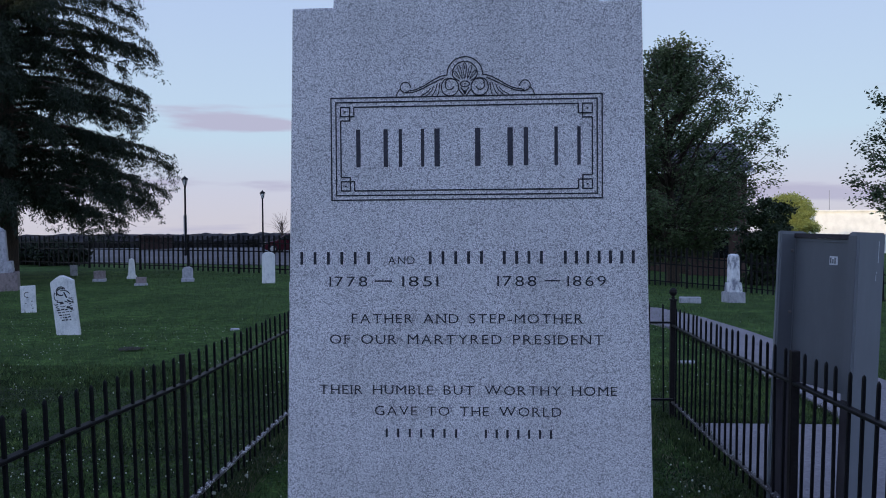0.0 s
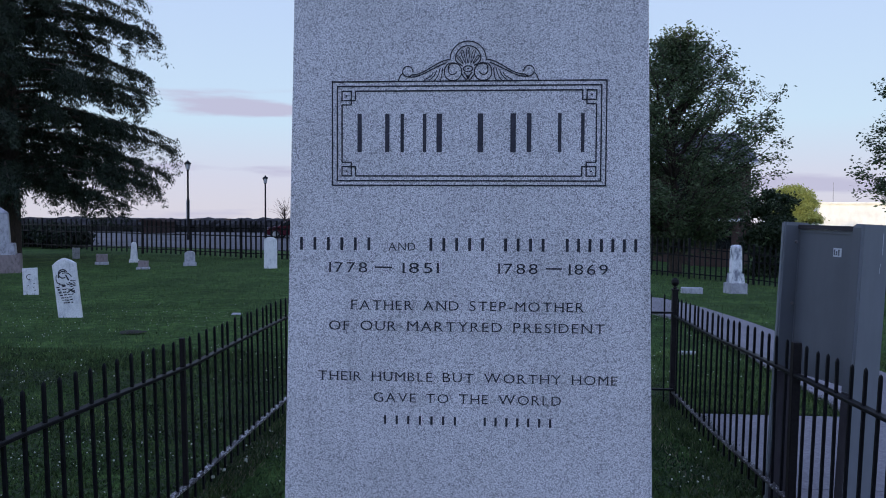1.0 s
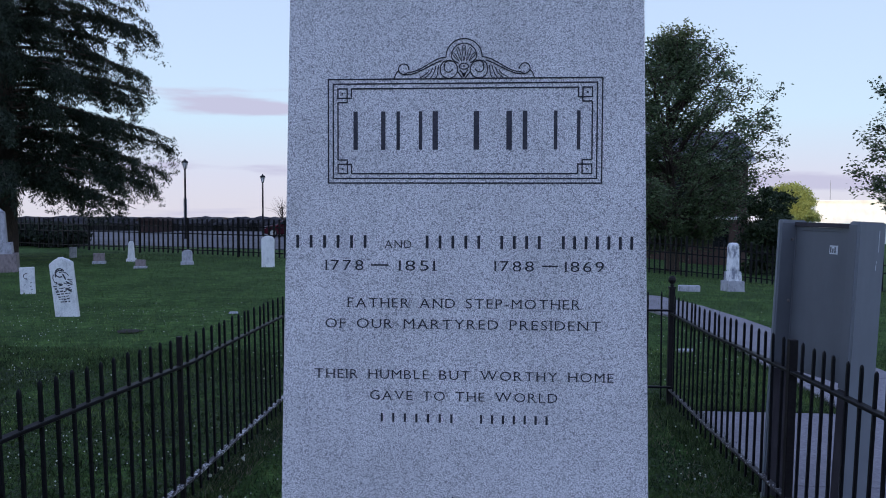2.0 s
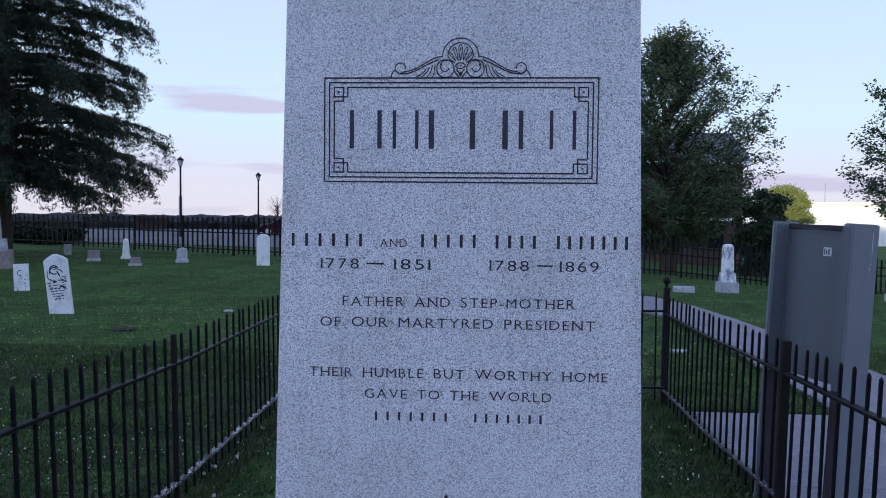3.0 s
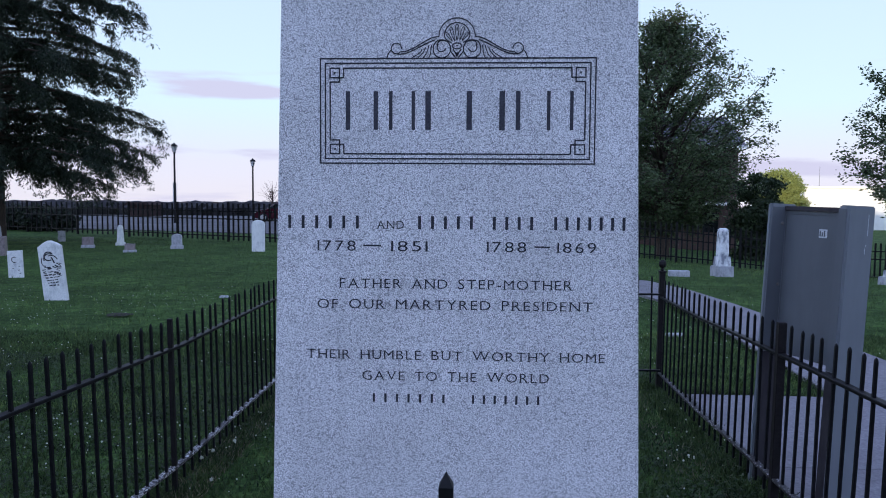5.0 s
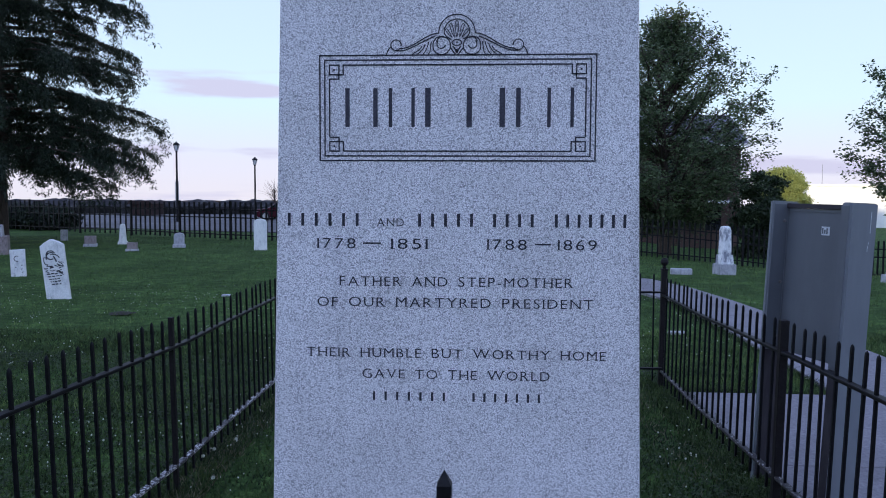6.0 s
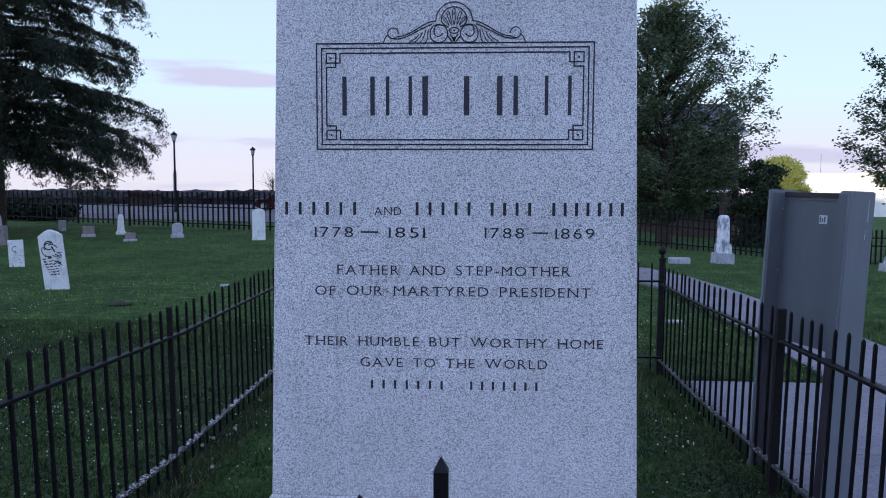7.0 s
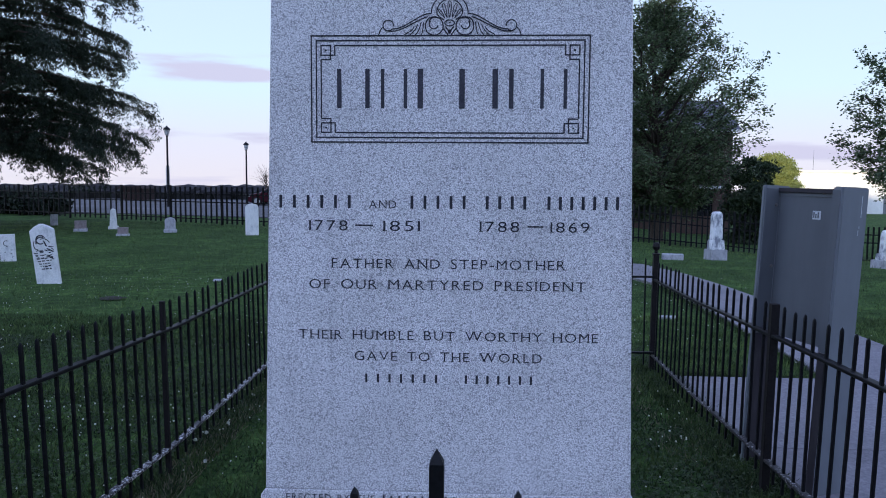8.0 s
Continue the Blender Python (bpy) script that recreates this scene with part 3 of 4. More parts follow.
def picket_mesh(z0, z1, w=0.0130):
    bm = bmesh.new()
    h = w / 2
    tip = 0.020
    ring = lambda z, k: [bm.verts.new((sx * h * k, sy * h * k, z)) for sx, sy in ((-1, -1), (1, -1), (1, 1), (-1, 1))]
    rs = [ring(z0, 1), ring(z1 - tip, 1), ring(z1 - tip * 0.45, 0.78)]
    top = bm.verts.new((0, 0, z1))
    for a, b in zip(rs, rs[1:]):
        for i in range(4):
            bm.faces.new((a[i], a[(i + 1) % 4], b[(i + 1) % 4], b[i]))
    for i in range(4):
        bm.faces.new((rs[-1][i], rs[-1][(i + 1) % 4], top))
    bm.faces.new(rs[0][::-1])
    return mesh_of("picket", bm, IRON)


PICKET = picket_mesh(0.08, 1.036)
POST = mesh_of("post", boxm(-0.0165, 0.0165, -0.0165, 0.0165, -0.1, 1.035, bev=0.003), RUSTY_IRON)
corner = boxm(-0.024, 0.024, -0.024, 0.024, -0.1, 1.06, bev=0.003)
add_box(corner, -0.030, 0.030, -0.030, 0.030, 1.06, 1.074, bev=0.003)
lathe([(0.014, 1.074), (0.018, 1.086), (0.012, 1.096), (0.027, 1.11), (0.035, 1.132), (0.029, 1.156), (0.012, 1.170)], 12, corner)
CORNER = mesh_of("corner_post", corner, RUSTY_IRON)


def along_line(knots, v):
    """Height of a sagging rail at v, straight between the knots."""
    for (a, za), (b, zb) in zip(knots, knots[1:]):
        if v <= b:
            break
    return za + (zb - za) * (v - a) / (b - a)


def sagging_rail(length, knots, z, extra=0.0):
    """A flat bar bent along the sag, with small bevels."""
    bm = bmesh.new()
    stops = [0.0] + [k for k, _ in knots if 0 < k < length] + [length]
    rings = []
    for v in stops:
        zz = z + extra + along_line(knots, v)
        rings.append([bm.verts.new((v, dy, zz + dz)) for dy, dz in ((-0.019, 0.0025), (-0.0165, 0), (0.0165, 0), (0.019, 0.0025), (0.019, 0.0145), (0.0165, 0.017), (-0.0165, 0.017), (-0.019, 0.0145))])
    for p, q in zip(rings, rings[1:]):
        for i in range(8):
            bm.faces.new((p[i], p[(i + 1) % 8], q[(i + 1) % 8], q[i]))
    bm.faces.new(rings[0][::-1])
    bm.faces.new(rings[-1])
    bmesh.ops.recalc_face_normals(bm, faces=bm.faces[:])
    return bm


LEVEL = ((0.0, 0.0), (9.0, 0.0))


def fence_run(label, along, x0, y0, length, posts, speck, stout=1.0, pitch=(PITCH, PITCH), knots=LEVEL):
    """One straight run: rails, posts and pickets; along is 'x' or 'y'; pitch before and after the post."""
    f = thing("iron_fence", label, "fence", (x0, y0, 0), 90 if along == "y" else 0, "fence round the plot")
    part("top_rail", sagging_rail(length, knots, 0.855), IRON, f)
    part("bottom_rail", sagging_rail(length, knots, 0.158, 0.018), speck or IRON, f, "bottom rail strewn with pale petals" if speck else "")
    for p in posts:
        o = part("post", POST, None, f)
        tip = -0.04 if along == "y" else 0.0
        o.location = (p - 0.87 * tip, 0, along_line(knots, p))
        o.rotation_euler = (0, tip, 0)
        o.scale = (stout, stout, 1)
    rnd = random.Random(label)
    for i in range(-60, 61):
        s = posts[0] + i * pitch[0 if i < 0 else 1]
        if i == 0 or not 0.06 < s < length - 0.05:
            continue
        o = part("picket", PICKET, None, f)
        o.location = (s + rnd.uniform(-0.004, 0.004), 0, along_line(knots, s) + rnd.uniform(-0.005, 0.005))
        lean = -0.055 if along == "y" else 0.0
        o.location.x -= 0.87 * lean
        o.rotation_euler = (rnd.uniform(-0.008, 0.008), lean + rnd.uniform(-0.009, 0.009), 0)
    return f


# the runs sag a little where the ground has settled
SAG_WEST = ((0.0, 0.040), (1.61, 0.016), (2.40, -0.006), (3.20, -0.030), (3.90, -0.021), (5.75, -0.010))
SAG_EAST = ((0.0, 0.055), (2.00, 0.029), (3.00, 0.014), (3.85, -0.003), (4.45, -0.022), (5.75, -0.026))
fence_run("black iron picket fence with pale petals on its rail", "y", FXL, FY0, FY1 - FY0, (4.364 - FY0,), RAIL_SPECK, 0.8, pitch=(0.1188, 0.1205), knots=SAG_WEST)
fence_run("black iron picket fence beside the grey sign", "y", FXR, FY0, FY1 - FY0, (4.322 - FY0,), RAIL_FEW, 1.3, pitch=(0.1211, 0.1283), knots=SAG_EAST)
fence_run("black iron picket fence behind the monument", "x", FXL, FY1, FXR - FXL, (1.65,), None)
for cx, cy in ((FXL, FY0), (FXL, FY1), (FXR, FY1), (FXR, FY0)):
    solo("corner_post", CORNER, None, "black iron corner post with ball finial", "fence post", (cx, cy + 0.04, 0), group="corner posts of the plot", tilt=(2.3, 0))
# front run with a taller pointed bar in the middle
ff = thing("iron_gate", "black iron gate with taller pointed middle bar", "gate", (0.0, FY0, 0))
part("top_rail", boxm(FXL, FXR, -0.019, 0.019, 0.855, 0.872, bev=0.003), IRON, ff)
part("bottom_rail", boxm(FXL, FXR, -0.019, 0.019, 0.158, 0.175, bev=0.003), IRON, ff)
mid = bmesh.new()
add_box(mid, -0.0102, 0.0102, -0.0102, 0.0102, 0.05, 1.272)
tipm = [mid.verts.new((sx * 0.0102, sy * 0.0102, 1.272)) for sx, sy in ((-1, -1), (1, -1), (1, 1), (-1, 1))]
tipv = mid.verts.new((0, 0, 1.293))
for i in range(4):
    mid.faces.new((tipm[i], tipm[(i + 1) % 4], tipv))
o = part("middle_bar", mid, IRON, ff, "taller pointed square bar")
o.location.x = 0.001
for i in range(1, 15):
    for sx in (-1, 1):
        x = sx * i * 0.1145
        if FXL + 0.05 < x < FXR - 0.05:
            o = part("picket", PICKET, None, ff)
            o.location = (x, 0, max(0.0, 0.199 - 0.05 * (i - 1)))


# ---- concrete path and pad, slab by slab ----
pavement = thing("pavement", "pale concrete path and pad with joints", "pavement", kind="structure")


def slab(outline):
    bm = bmesh.new()
    c = Vector((sum(x for x, y in outline) / len(outline), sum(y for x, y in outline) / len(outline)))
    top, mid_, low = [], [], []
    for x, y in outline:
        d = (c - Vector((x, y))).normalized()
        q = Vector((x, y)) + d * 0.012
        r = Vector((x, y)) + d * 0.004
        top.append(bm.verts.new((q.x, q.y, ground_z(x, y) + 0.030)))
        mid_.append(bm.verts.new((r.x, r.y, ground_z(x, y) + 0.022)))
        low.append(bm.verts.new((r.x, r.y, ground_z(x, y) - 0.10)))
    n = len(outline)
    bm.faces.new(top)
    for i in range(n):
        j = (i + 1) % n
        bm.faces.new((top[i], mid_[i], mid_[j], top[j]))
        bm.faces.new((mid_[i], low[i], low[j], mid_[j]))
    bmesh.ops.recalc_face_normals(bm, faces=bm.faces[:])
    part("slab", bm, CONCRETE, pavement)


for y0, y1 in ((2.0, 3.4), (3.4, 5.02), (5.02, 6.82)):
    for x0, x1 in ((1.78, 3.35), (3.35, 5.0)):
        slab([(x0, y0), (x1, y0), (x1, y1), (x0, y1)])
edges = [((3.05, 6.82), (4.25, 6.82)), ((3.10, 8.3), (4.28, 8.3)), ((3.13, 9.8), (4.25, 9.8)), ((3.12, 11.3), (4.22, 11.3)), ((3.10, 12.8), (4.15, 12.9)), ((2.85, 14.1), (4.0, 14.9)), ((2.2, 14.9), (3.6, 16.9)), ((1.0, 15.6), (2.0, 17.8)), ((-0.4, 16.2), (0.2, 18.4))]
for (l0, r0), (l1, r1) in zip(edges, edges[1:]):
    slab([l0, r0, r1, l1])


# ---- grey steel sign seen from behind ----
sign = thing("sign_stand", "leaning grey painted steel sign stand, seen from behind", "sign", (1.642, 4.86, 0), -72, tilt=(-2.3, 0.8))
SD, SH, SW = 0.177, 1.674, 0.622      # depth, height and width


def folded_post(x0, x1):
    """A steel post folded from sheet: rounded arrises and a slightly pillowed top."""
    bm = boxm(x0, x1, 0.0, SD, -0.08, SH)
    upright = [e for e in bm.edges if abs(e.verts[0].co.z - e.verts[1].co.z) > 1]
    bmesh.ops.bevel(bm, geom=upright, offset=0.012, segments=3, affect="EDGES")
    crown = [e for e in bm.edges if min(v.co.z for v in e.verts) > SH - 0.001]
    bmesh.ops.bevel(bm, geom=crown, offset=0.005, segments=2, affect="EDGES")
    return bm


part("post", folded_post(0.0, 0.040), STEEL, sign)
part("post", folded_post(0.552, SW), STEEL, sign)
# panel and rim wear the darkened steel in place of real recess shade
part("back_panel", boxm(0.0405, 0.5515, 0.103, 0.130, 0.80, 1.636, bev=0.003), STEEL_SHADED, sign, "recessed back panel, shade put into its dark grey")
part("rim", boxm(0.0425, 0.5515, 0.0985, 0.1025, 1.616, 1.634, bev=0.001), STEEL_SHADED, sign)
# thin added plates that paint shade onto the posts' inner and back faces
for z0, z1, coat, look_of in ((-0.05, 0.80, STEEL_SHADE_BROWN, "inner face with deep shade painted on"), (0.803, 1.655, STEEL_SHADED, "inner face with shade painted in darker grey")):
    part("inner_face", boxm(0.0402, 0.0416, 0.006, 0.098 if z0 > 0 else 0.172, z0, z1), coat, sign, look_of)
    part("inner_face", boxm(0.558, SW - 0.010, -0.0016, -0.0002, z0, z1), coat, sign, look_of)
# brown strip, darkened in colour for the shaded gap under the lip
part("top_strip", boxm(0.0405, 0.5515, 0.088, 0.135, 1.6365, 1.662, bev=0.002), STEEL_SHADE_BROWN, sign, "brown top strip, shade under the lip in its colour")
stick = part("sticker", boxm(0.315, 0.375, 0.1010, 0.1026, 1.492, 1.540), STICKER, sign, "small faded white sticker")
for k in range(3):
    part("sticker_line", boxm(0.320 + 0.016 * k, 0.330 + 0.016 * k, 0.1000, 0.1008, 1.500, 1.532 - 0.008 * (k % 2)), STEEL_SHADED, stick)
for zz in (1.560, 1.20, 0.88):
    part("bolt", lathe([(0.010, 0), (0.010, 0.005), (0.006, 0.008)], 8), RUST, sign).matrix_basis = pose(0.0420, 0.078, zz, 0, 90)
for sy, sz, sl in ((0.118, 1.425, 0.030), (0.122, 1.462, 0.012), (0.128, 1.52, 0.11)):
    part("scratch", boxm(SW + 0.0003, SW + 0.0013, sy, sy + 0.003, sz, sz + sl), STICKER, sign, "pale scratch in the paint")


# ---- gravestones ----
def stone_outline(w, h, top, shoulder=0.0):
    o = [(-w / 2, -0.1), (w / 2, -0.1)]
    if top == "point":
        o += [(w / 2, h * 0.90), (w * 0.30, h * 0.955), (0.02, h), (-0.02, h), (-w * 0.30, h * 0.955), (-w / 2, h * 0.90)]
    elif top == "round":
        o += [(w / 2 * math.cos(radians(t)), h - w * 0.32 + w * 0.32 * math.sin(radians(t))) for t in range(0, 181, 15)]
    else:
        o += [(w / 2, h), (-w / 2, h)]
    return o


def headstone(w, h, d, top, mat, at, label, turn=0, lean=0, ink=0, foot=None):
    x, y = at
    g = thing("gravestone", label, "gravestone", (x, y, ground_z(x, y)), turn, "gravestones", tilt=(0, lean))
    part("slab", prism(stone_outline(w, h, top), -d / 2, d / 2, 0.012), mat, g)
    if foot:
        part("foot", boxm(-foot[0] / 2, foot[0] / 2, -foot[1] / 2, foot[1] / 2, -0.1, foot[2], bev=0.012), foot[3], g)
    if ink:
        rnd = random.Random(ink)
        bm = bmesh.new()
        global LIFT
        LIFT = -d / 2 - 0.004
        # a worn wreath over lines that can no longer be read
        ribbon(bm, arc(-w * 0.06, h * 0.74, w * 0.19, 20, 300, 16), 0.020)
        ribbon(bm, arc(w * 0.02, h * 0.64, w * 0.30, 110, 20, 12), 0.016)
        ribbon(bm, arc(-w * 0.04, h * 0.66, w * 0.34, 150, 215, 10), 0.014)
        ribbon(bm, arc(-w * 0.05, h * 0.70, w * 0.22, 60, 200, 10), 0.02)
        ribbon(bm, [(0.02, h * 0.72), (w * 0.16, h * 0.62)], 0.024)
        for k in range(34):
            xa, za = rnd.uniform(-w * 0.42, w * 0.34), h * rnd.uniform(0.42, 0.62)
            ribbon(bm, [(xa, za), (xa + rnd.uniform(0.02, 0.06), za - rnd.uniform(-0.01, 0.03))], rnd.uniform(0.010, 0.018))
        for k in range(5):
            zc = h * (0.43 - 0.045 * k)
            reach = w * (0.34 - 0.04 * k)
            x0 = -reach
            while x0 < reach:
                ln = rnd.uniform(0.02, 0.06)
                ribbon(bm, [(x0, zc), (min(x0 + ln, reach + 0.02), zc + rnd.uniform(-0.006, 0.006))], rnd.uniform(0.014, 0.022))
                x0 += ln + rnd.uniform(0.008, 0.022)
        part("worn_inscription", bm, INK, g, "dark worn unreadable carving", "stuff")
    return g


headstone(0.37, 0.985, 0.09, "point", MARBLE, (-7.01, 12.36), "leaning white marble headstone with worn dark carving", 8, -6.0, ink=5)
gb = headstone(0.29, 0.56, 0.08, "flat", MARBLE, (-9.9, 15.81), "small square white marble headstone in the grass", 22, -2)
bmk = bmesh.new()
LIFT = -0.044
ribbon(bmk, arc(-0.01, 0.37, 0.055, 60, 280, 12), 0.014)
for px, pz in ((0.06, 0.22), (-0.06, 0.18), (0.05, 0.14), (0.07, 0.07), (-0.02, 0.30)):
    ribbon(bmk, [(px, pz), (px + 0.03, pz + 0.01)], 0.014)
part("worn_inscription", bmk, INK, gb, "dark worn unreadable carving", "stuff")
headstone(0.42, 1.02, 0.10, "round", MARBLE, (-7.34, 24.61), "tall white round-topped marble headstone", 14, 0)
headstone(0.34, 0.50, 0.16, "round", STONE_GREY, (-10.43, 25.51), "small grey rounded headstone on a foot", 18, 0, foot=(0.42, 0.26, 0.10, STONE_GREY))
headstone(0.36, 0.36, 0.22, "flat", STONE_BROWN, (-13.59, 25.59), "low brown granite block headstone", 20, 0, foot=(0.42, 0.30, 0.09, STONE_GREY))
headstone(0.30, 0.26, 0.18, "flat", STONE_BROWN, (-11.19, 23.66), "low brown granite marker in the grass", 16, 2, foot=(0.38, 0.26, 0.06, STONE_GREY))
headstone(0.26, 0.42, 0.10, "flat", STONE_GREY, (-16.45, 28.95), "small weathered grey slab near the fence", 24, 0)
headstone(0.40, 0.46, 0.10, "flat", MARBLE, (-4.70, 18.27), "short pale headstone beyond the plot", 8, 0)


def flat_marker(at, w, d, h, mat, label, turn=0):
    x, y = at
    solo("grave_marker", boxm(-w / 2, w / 2, -d / 2, d / 2, -0.05, h, bev=0.015), mat, label, "grave marker", (x, y, ground_z(x, y)), turn, "low grave markers")


flat_marker((-4.44, 13.05), 0.15, 0.10, 0.018, STONE_GREY, "small grey flat marker sunk in grass", 10)
flat_marker((-3.55, 4.55), 0.30, 0.18, 0.022, STONE_GREY, "grey flat marker sunk in grass", 8)
flat_marker((4.80, 19.1), 0.50, 0.24, 0.135, STONE_GREY, "low pale grey stone block marker", -8)
flat_marker((2.45, 9.9), 0.22, 0.10, 0.03, STONE_GREY, "small grey flat marker beside the path", 4)


def obelisk(at, parts, label, turn=0, lean=0):
    """parts: (name, half width below, half width above, z0, z1, material)."""
    x, y = at
    g = thing("gravestone", label, "gravestone", (x, y, ground_z(x, y)), turn, "gravestones", tilt=(0, lean))
    for name, w0, w1, z0, z1, mat in parts:
        bm = bmesh.new()
        add_box(bm, -1, 1, -1, 1, z0, z1)
        for v in bm.verts:
            k = w1 if v.co.z > (z0 + z1) / 2 else w0
            v.co.x *= k
            v.co.y *= k
        bmesh.ops.bevel(bm, geom=bm.edges[:], offset=0.014, segments=2, affect="EDGES")
        part(name, bm, mat, g)
    return g


obelisk((6.02, 19.7), (("base", 0.215, 0.212, -0.15, 0.26, STONE_GREY), ("block", 0.165, 0.150, 0.26, 0.50, MARBLE_VEINED), ("shaft", 0.120, 0.108, 0.50, 1.14, MARBLE_VEINED), ("cap", 0.112, 0.075, 1.14, 1.21, MARBLE_VEINED)), "veined marble obelisk headstone on a grey base", 12)
obelisk((9.36, 18.05), (("base", 0.23, 0.222, -0.15, 0.18, STONE_GREY), ("block", 0.16, 0.15, 0.18, 0.33, MARBLE_VEINED), ("shaft", 0.115, 0.095, 0.33, 0.82, MARBLE_VEINED), ("cap", 0.10, 0.06, 0.82, 0.87, MARBLE_VEINED)), "small veined marble obelisk headstone on a grey base", 20)
obelisk((-13.19, 27.11), (("base", 0.17, 0.16, -0.1, 0.10, MARBLE), ("shaft", 0.12, 0.085, 0.10, 0.68, MARBLE), ("cap", 0.09, 0.04, 0.68, 0.73, MARBLE)), "small white tapered headstone", 20)
obelisk((-14.75, 21.8), (("base", 0.62, 0.60, -0.1, 0.52, STONE_BROWN), ("block", 0.48, 0.45, 0.52, 0.85, STONE_GREY), ("shaft", 0.33, 0.28, 0.85, 1.75, STONE_GREY), ("cap", 0.29, 0.05, 1.75, 1.95, STONE_GREY)), "tall grey obelisk monument on a brown base", 30)


# a bare worn patch of earth in the lawn
soil = bmesh.new()
ring_pts = []
rsoil = random.Random(12)
for i in range(22):
    an = 2 * math.pi * i / 22
    k = rsoil.uniform(0.75, 1.15)
    ring_pts.append(soil.verts.new((0.20 * k * math.cos(an), 0.20 * k * math.sin(an), 0.004)))
mid_pt = soil.verts.new((0.02, 0, 0.018))
for i in range(22):
    soil.faces.new((ring_pts[i], ring_pts[(i + 1) % 22], mid_pt))
solo("soil_patch", soil, SOIL, "small worn patch of dark bare earth", "soil", (-5.2, 10.85, 0.004), kind="stuff")


# ---- far fence ----
FA, FB = Vector((-40.0, 47.0)), Vector((-4.0, 26.6))
FC, FD = Vector((2.6, 30.2)), Vector((24.0, 30.2))
far_picket = mesh_of("picket", boxm(-0.026, 0.026, -0.026, 0.026, 0.05, 1.52), IRON)
far_post = mesh_of("post", boxm(-0.042, 0.042, -0.042, 0.042, -0.1, 1.58, bev=0.006), IRON)
far_rail = mesh_of("rail", boxm(0.0, 2.44, -0.022, 0.022, -0.022, 0.022), IRON)


def far_run(a, b, label, group, stops, gaps=10):
    """Panels between posts that stand at the given distances along the line."""
    u = (b - a).normalized()
    ang = math.degrees(math.atan2(u.y, u.x))
    for s0, s1 in zip(stops, stops[1:]):
        p, q, wide = a + u * s0, a + u * s1, s1 - s0
        z0, z1 = ground_z(p.x, p.y), ground_z(q.x, q.y)
        f = thing("fence_panel", label, "fence", (p.x, p.y, z0), ang, group)
        part("post", far_post, None, f)
        slope = (z1 - z0) / wide
        for z in (0.22, 0.90, 1.21):
            o = part("rail", far_rail, None, f)
            o.matrix_basis = pose(0, 0, z, 0, -math.degrees(math.atan(slope)), 0)
            o.scale.x = wide / 2.44
        for k in range(1, gaps):
            o = part("picket", far_picket, None, f)
            o.location = (wide * k / gaps, 0, slope * wide * k / gaps)


far_run(FA, FB, "black iron picket fence panel along the lawn", "fence panels along the lawn", (5.9, 10.5, 15.0, 19.42, 23.8, 27.76, 31.09, 34.22, 37.1, 39.9))
far_run(FC, FD, "black iron picket fence panel below the trees", "fence panels below the trees", [2.44 * i for i in range(9)], 12)


# ---- street lamps, marker post, car ----
def street_lamp(x, y, h, label):
    s = thing("street_lamp", label, "street lamp", (x, y, ground_z(x, y)), 0, "street lamps")
    part("pole", lathe([(0.10, -0.1), (0.10, 0.4), (0.085, 0.5), (0.075, 0.65), (0.062, h - 0.75), (0.10, h - 0.72), (0.06, h - 0.66)], 12), LAMP_BLACK, s)
    ln = part("lantern", lathe([(0.10, h - 0.66), (0.19, h - 0.28), (0.17, h - 0.26)], 8), FROSTED, s, "pale tapering lantern glass")
    part("cap", lathe([(0.25, h - 0.27), (0.20, h - 0.17), (0.09, h - 0.10), (0.05, h - 0.04), (0.012, h)], 10), LAMP_BLACK, s)
    for k in range(4):
        an = math.pi / 4 + k * math.pi / 2
        part("bracket", tube([(0.10 * math.cos(an), 0.10 * math.sin(an), h - 0.67), (0.20 * math.cos(an), 0.20 * math.sin(an), h - 0.26)], [0.016, 0.016], 5), LAMP_BLACK, s)


street_lamp(-21.53, 52.0, 5.6, "black street lamp with lantern head behind the fence")
street_lamp(-19.12, 62.0, 5.1, "black street lamp with lantern head by the car")
solo("marker_post", boxm(-0.2, 0.2, -0.2, 0.2, -0.2, 4.15, bev=0.03), STONE_GREY, "tall pale grey post far beyond the hedge", "post", (-45.75, 110.0, 0))

car = thing("car", "dark red parked car on the asphalt", "car", (-15.15, 57.0, 0.03), 0, kind="")
prof = [(-2.15, 0.35), (-2.2, 0.62), (-2.05, 0.82), (-1.15, 0.98), (-0.45, 1.42), (0.2, 1.52), (1.0, 1.48), (1.75, 1.10), (2.15, 0.98), (2.2, 0.40), (1.9, 0.25), (-1.9, 0.25)]
part("body", prism(prof, -0.88, 0.88, 0.06), CAR_RED, car)
part("window", prism([(-1.0, 0.99), (-0.42, 1.37), (0.1, 1.44), (0.1, 1.0)], -0.896, -0.884), GLASS_DARK, car)
part("window", prism([(0.2, 1.0), (0.2, 1.44), (0.95, 1.41), (1.55, 1.08), (1.5, 1.0)], -0.896, -0.884), GLASS_DARK, car)
part("windscreen", prism([(-1.17, 0.99), (-0.47, 1.44), (-0.40, 1.44), (-1.05, 0.99)], -0.72, 0.72), GLASS_DARK, car)
part("headlight", boxm(-2.16, -1.92, -0.90, -0.6, 0.68, 0.80, bev=0.02), FROSTED, car, "pale headlight")
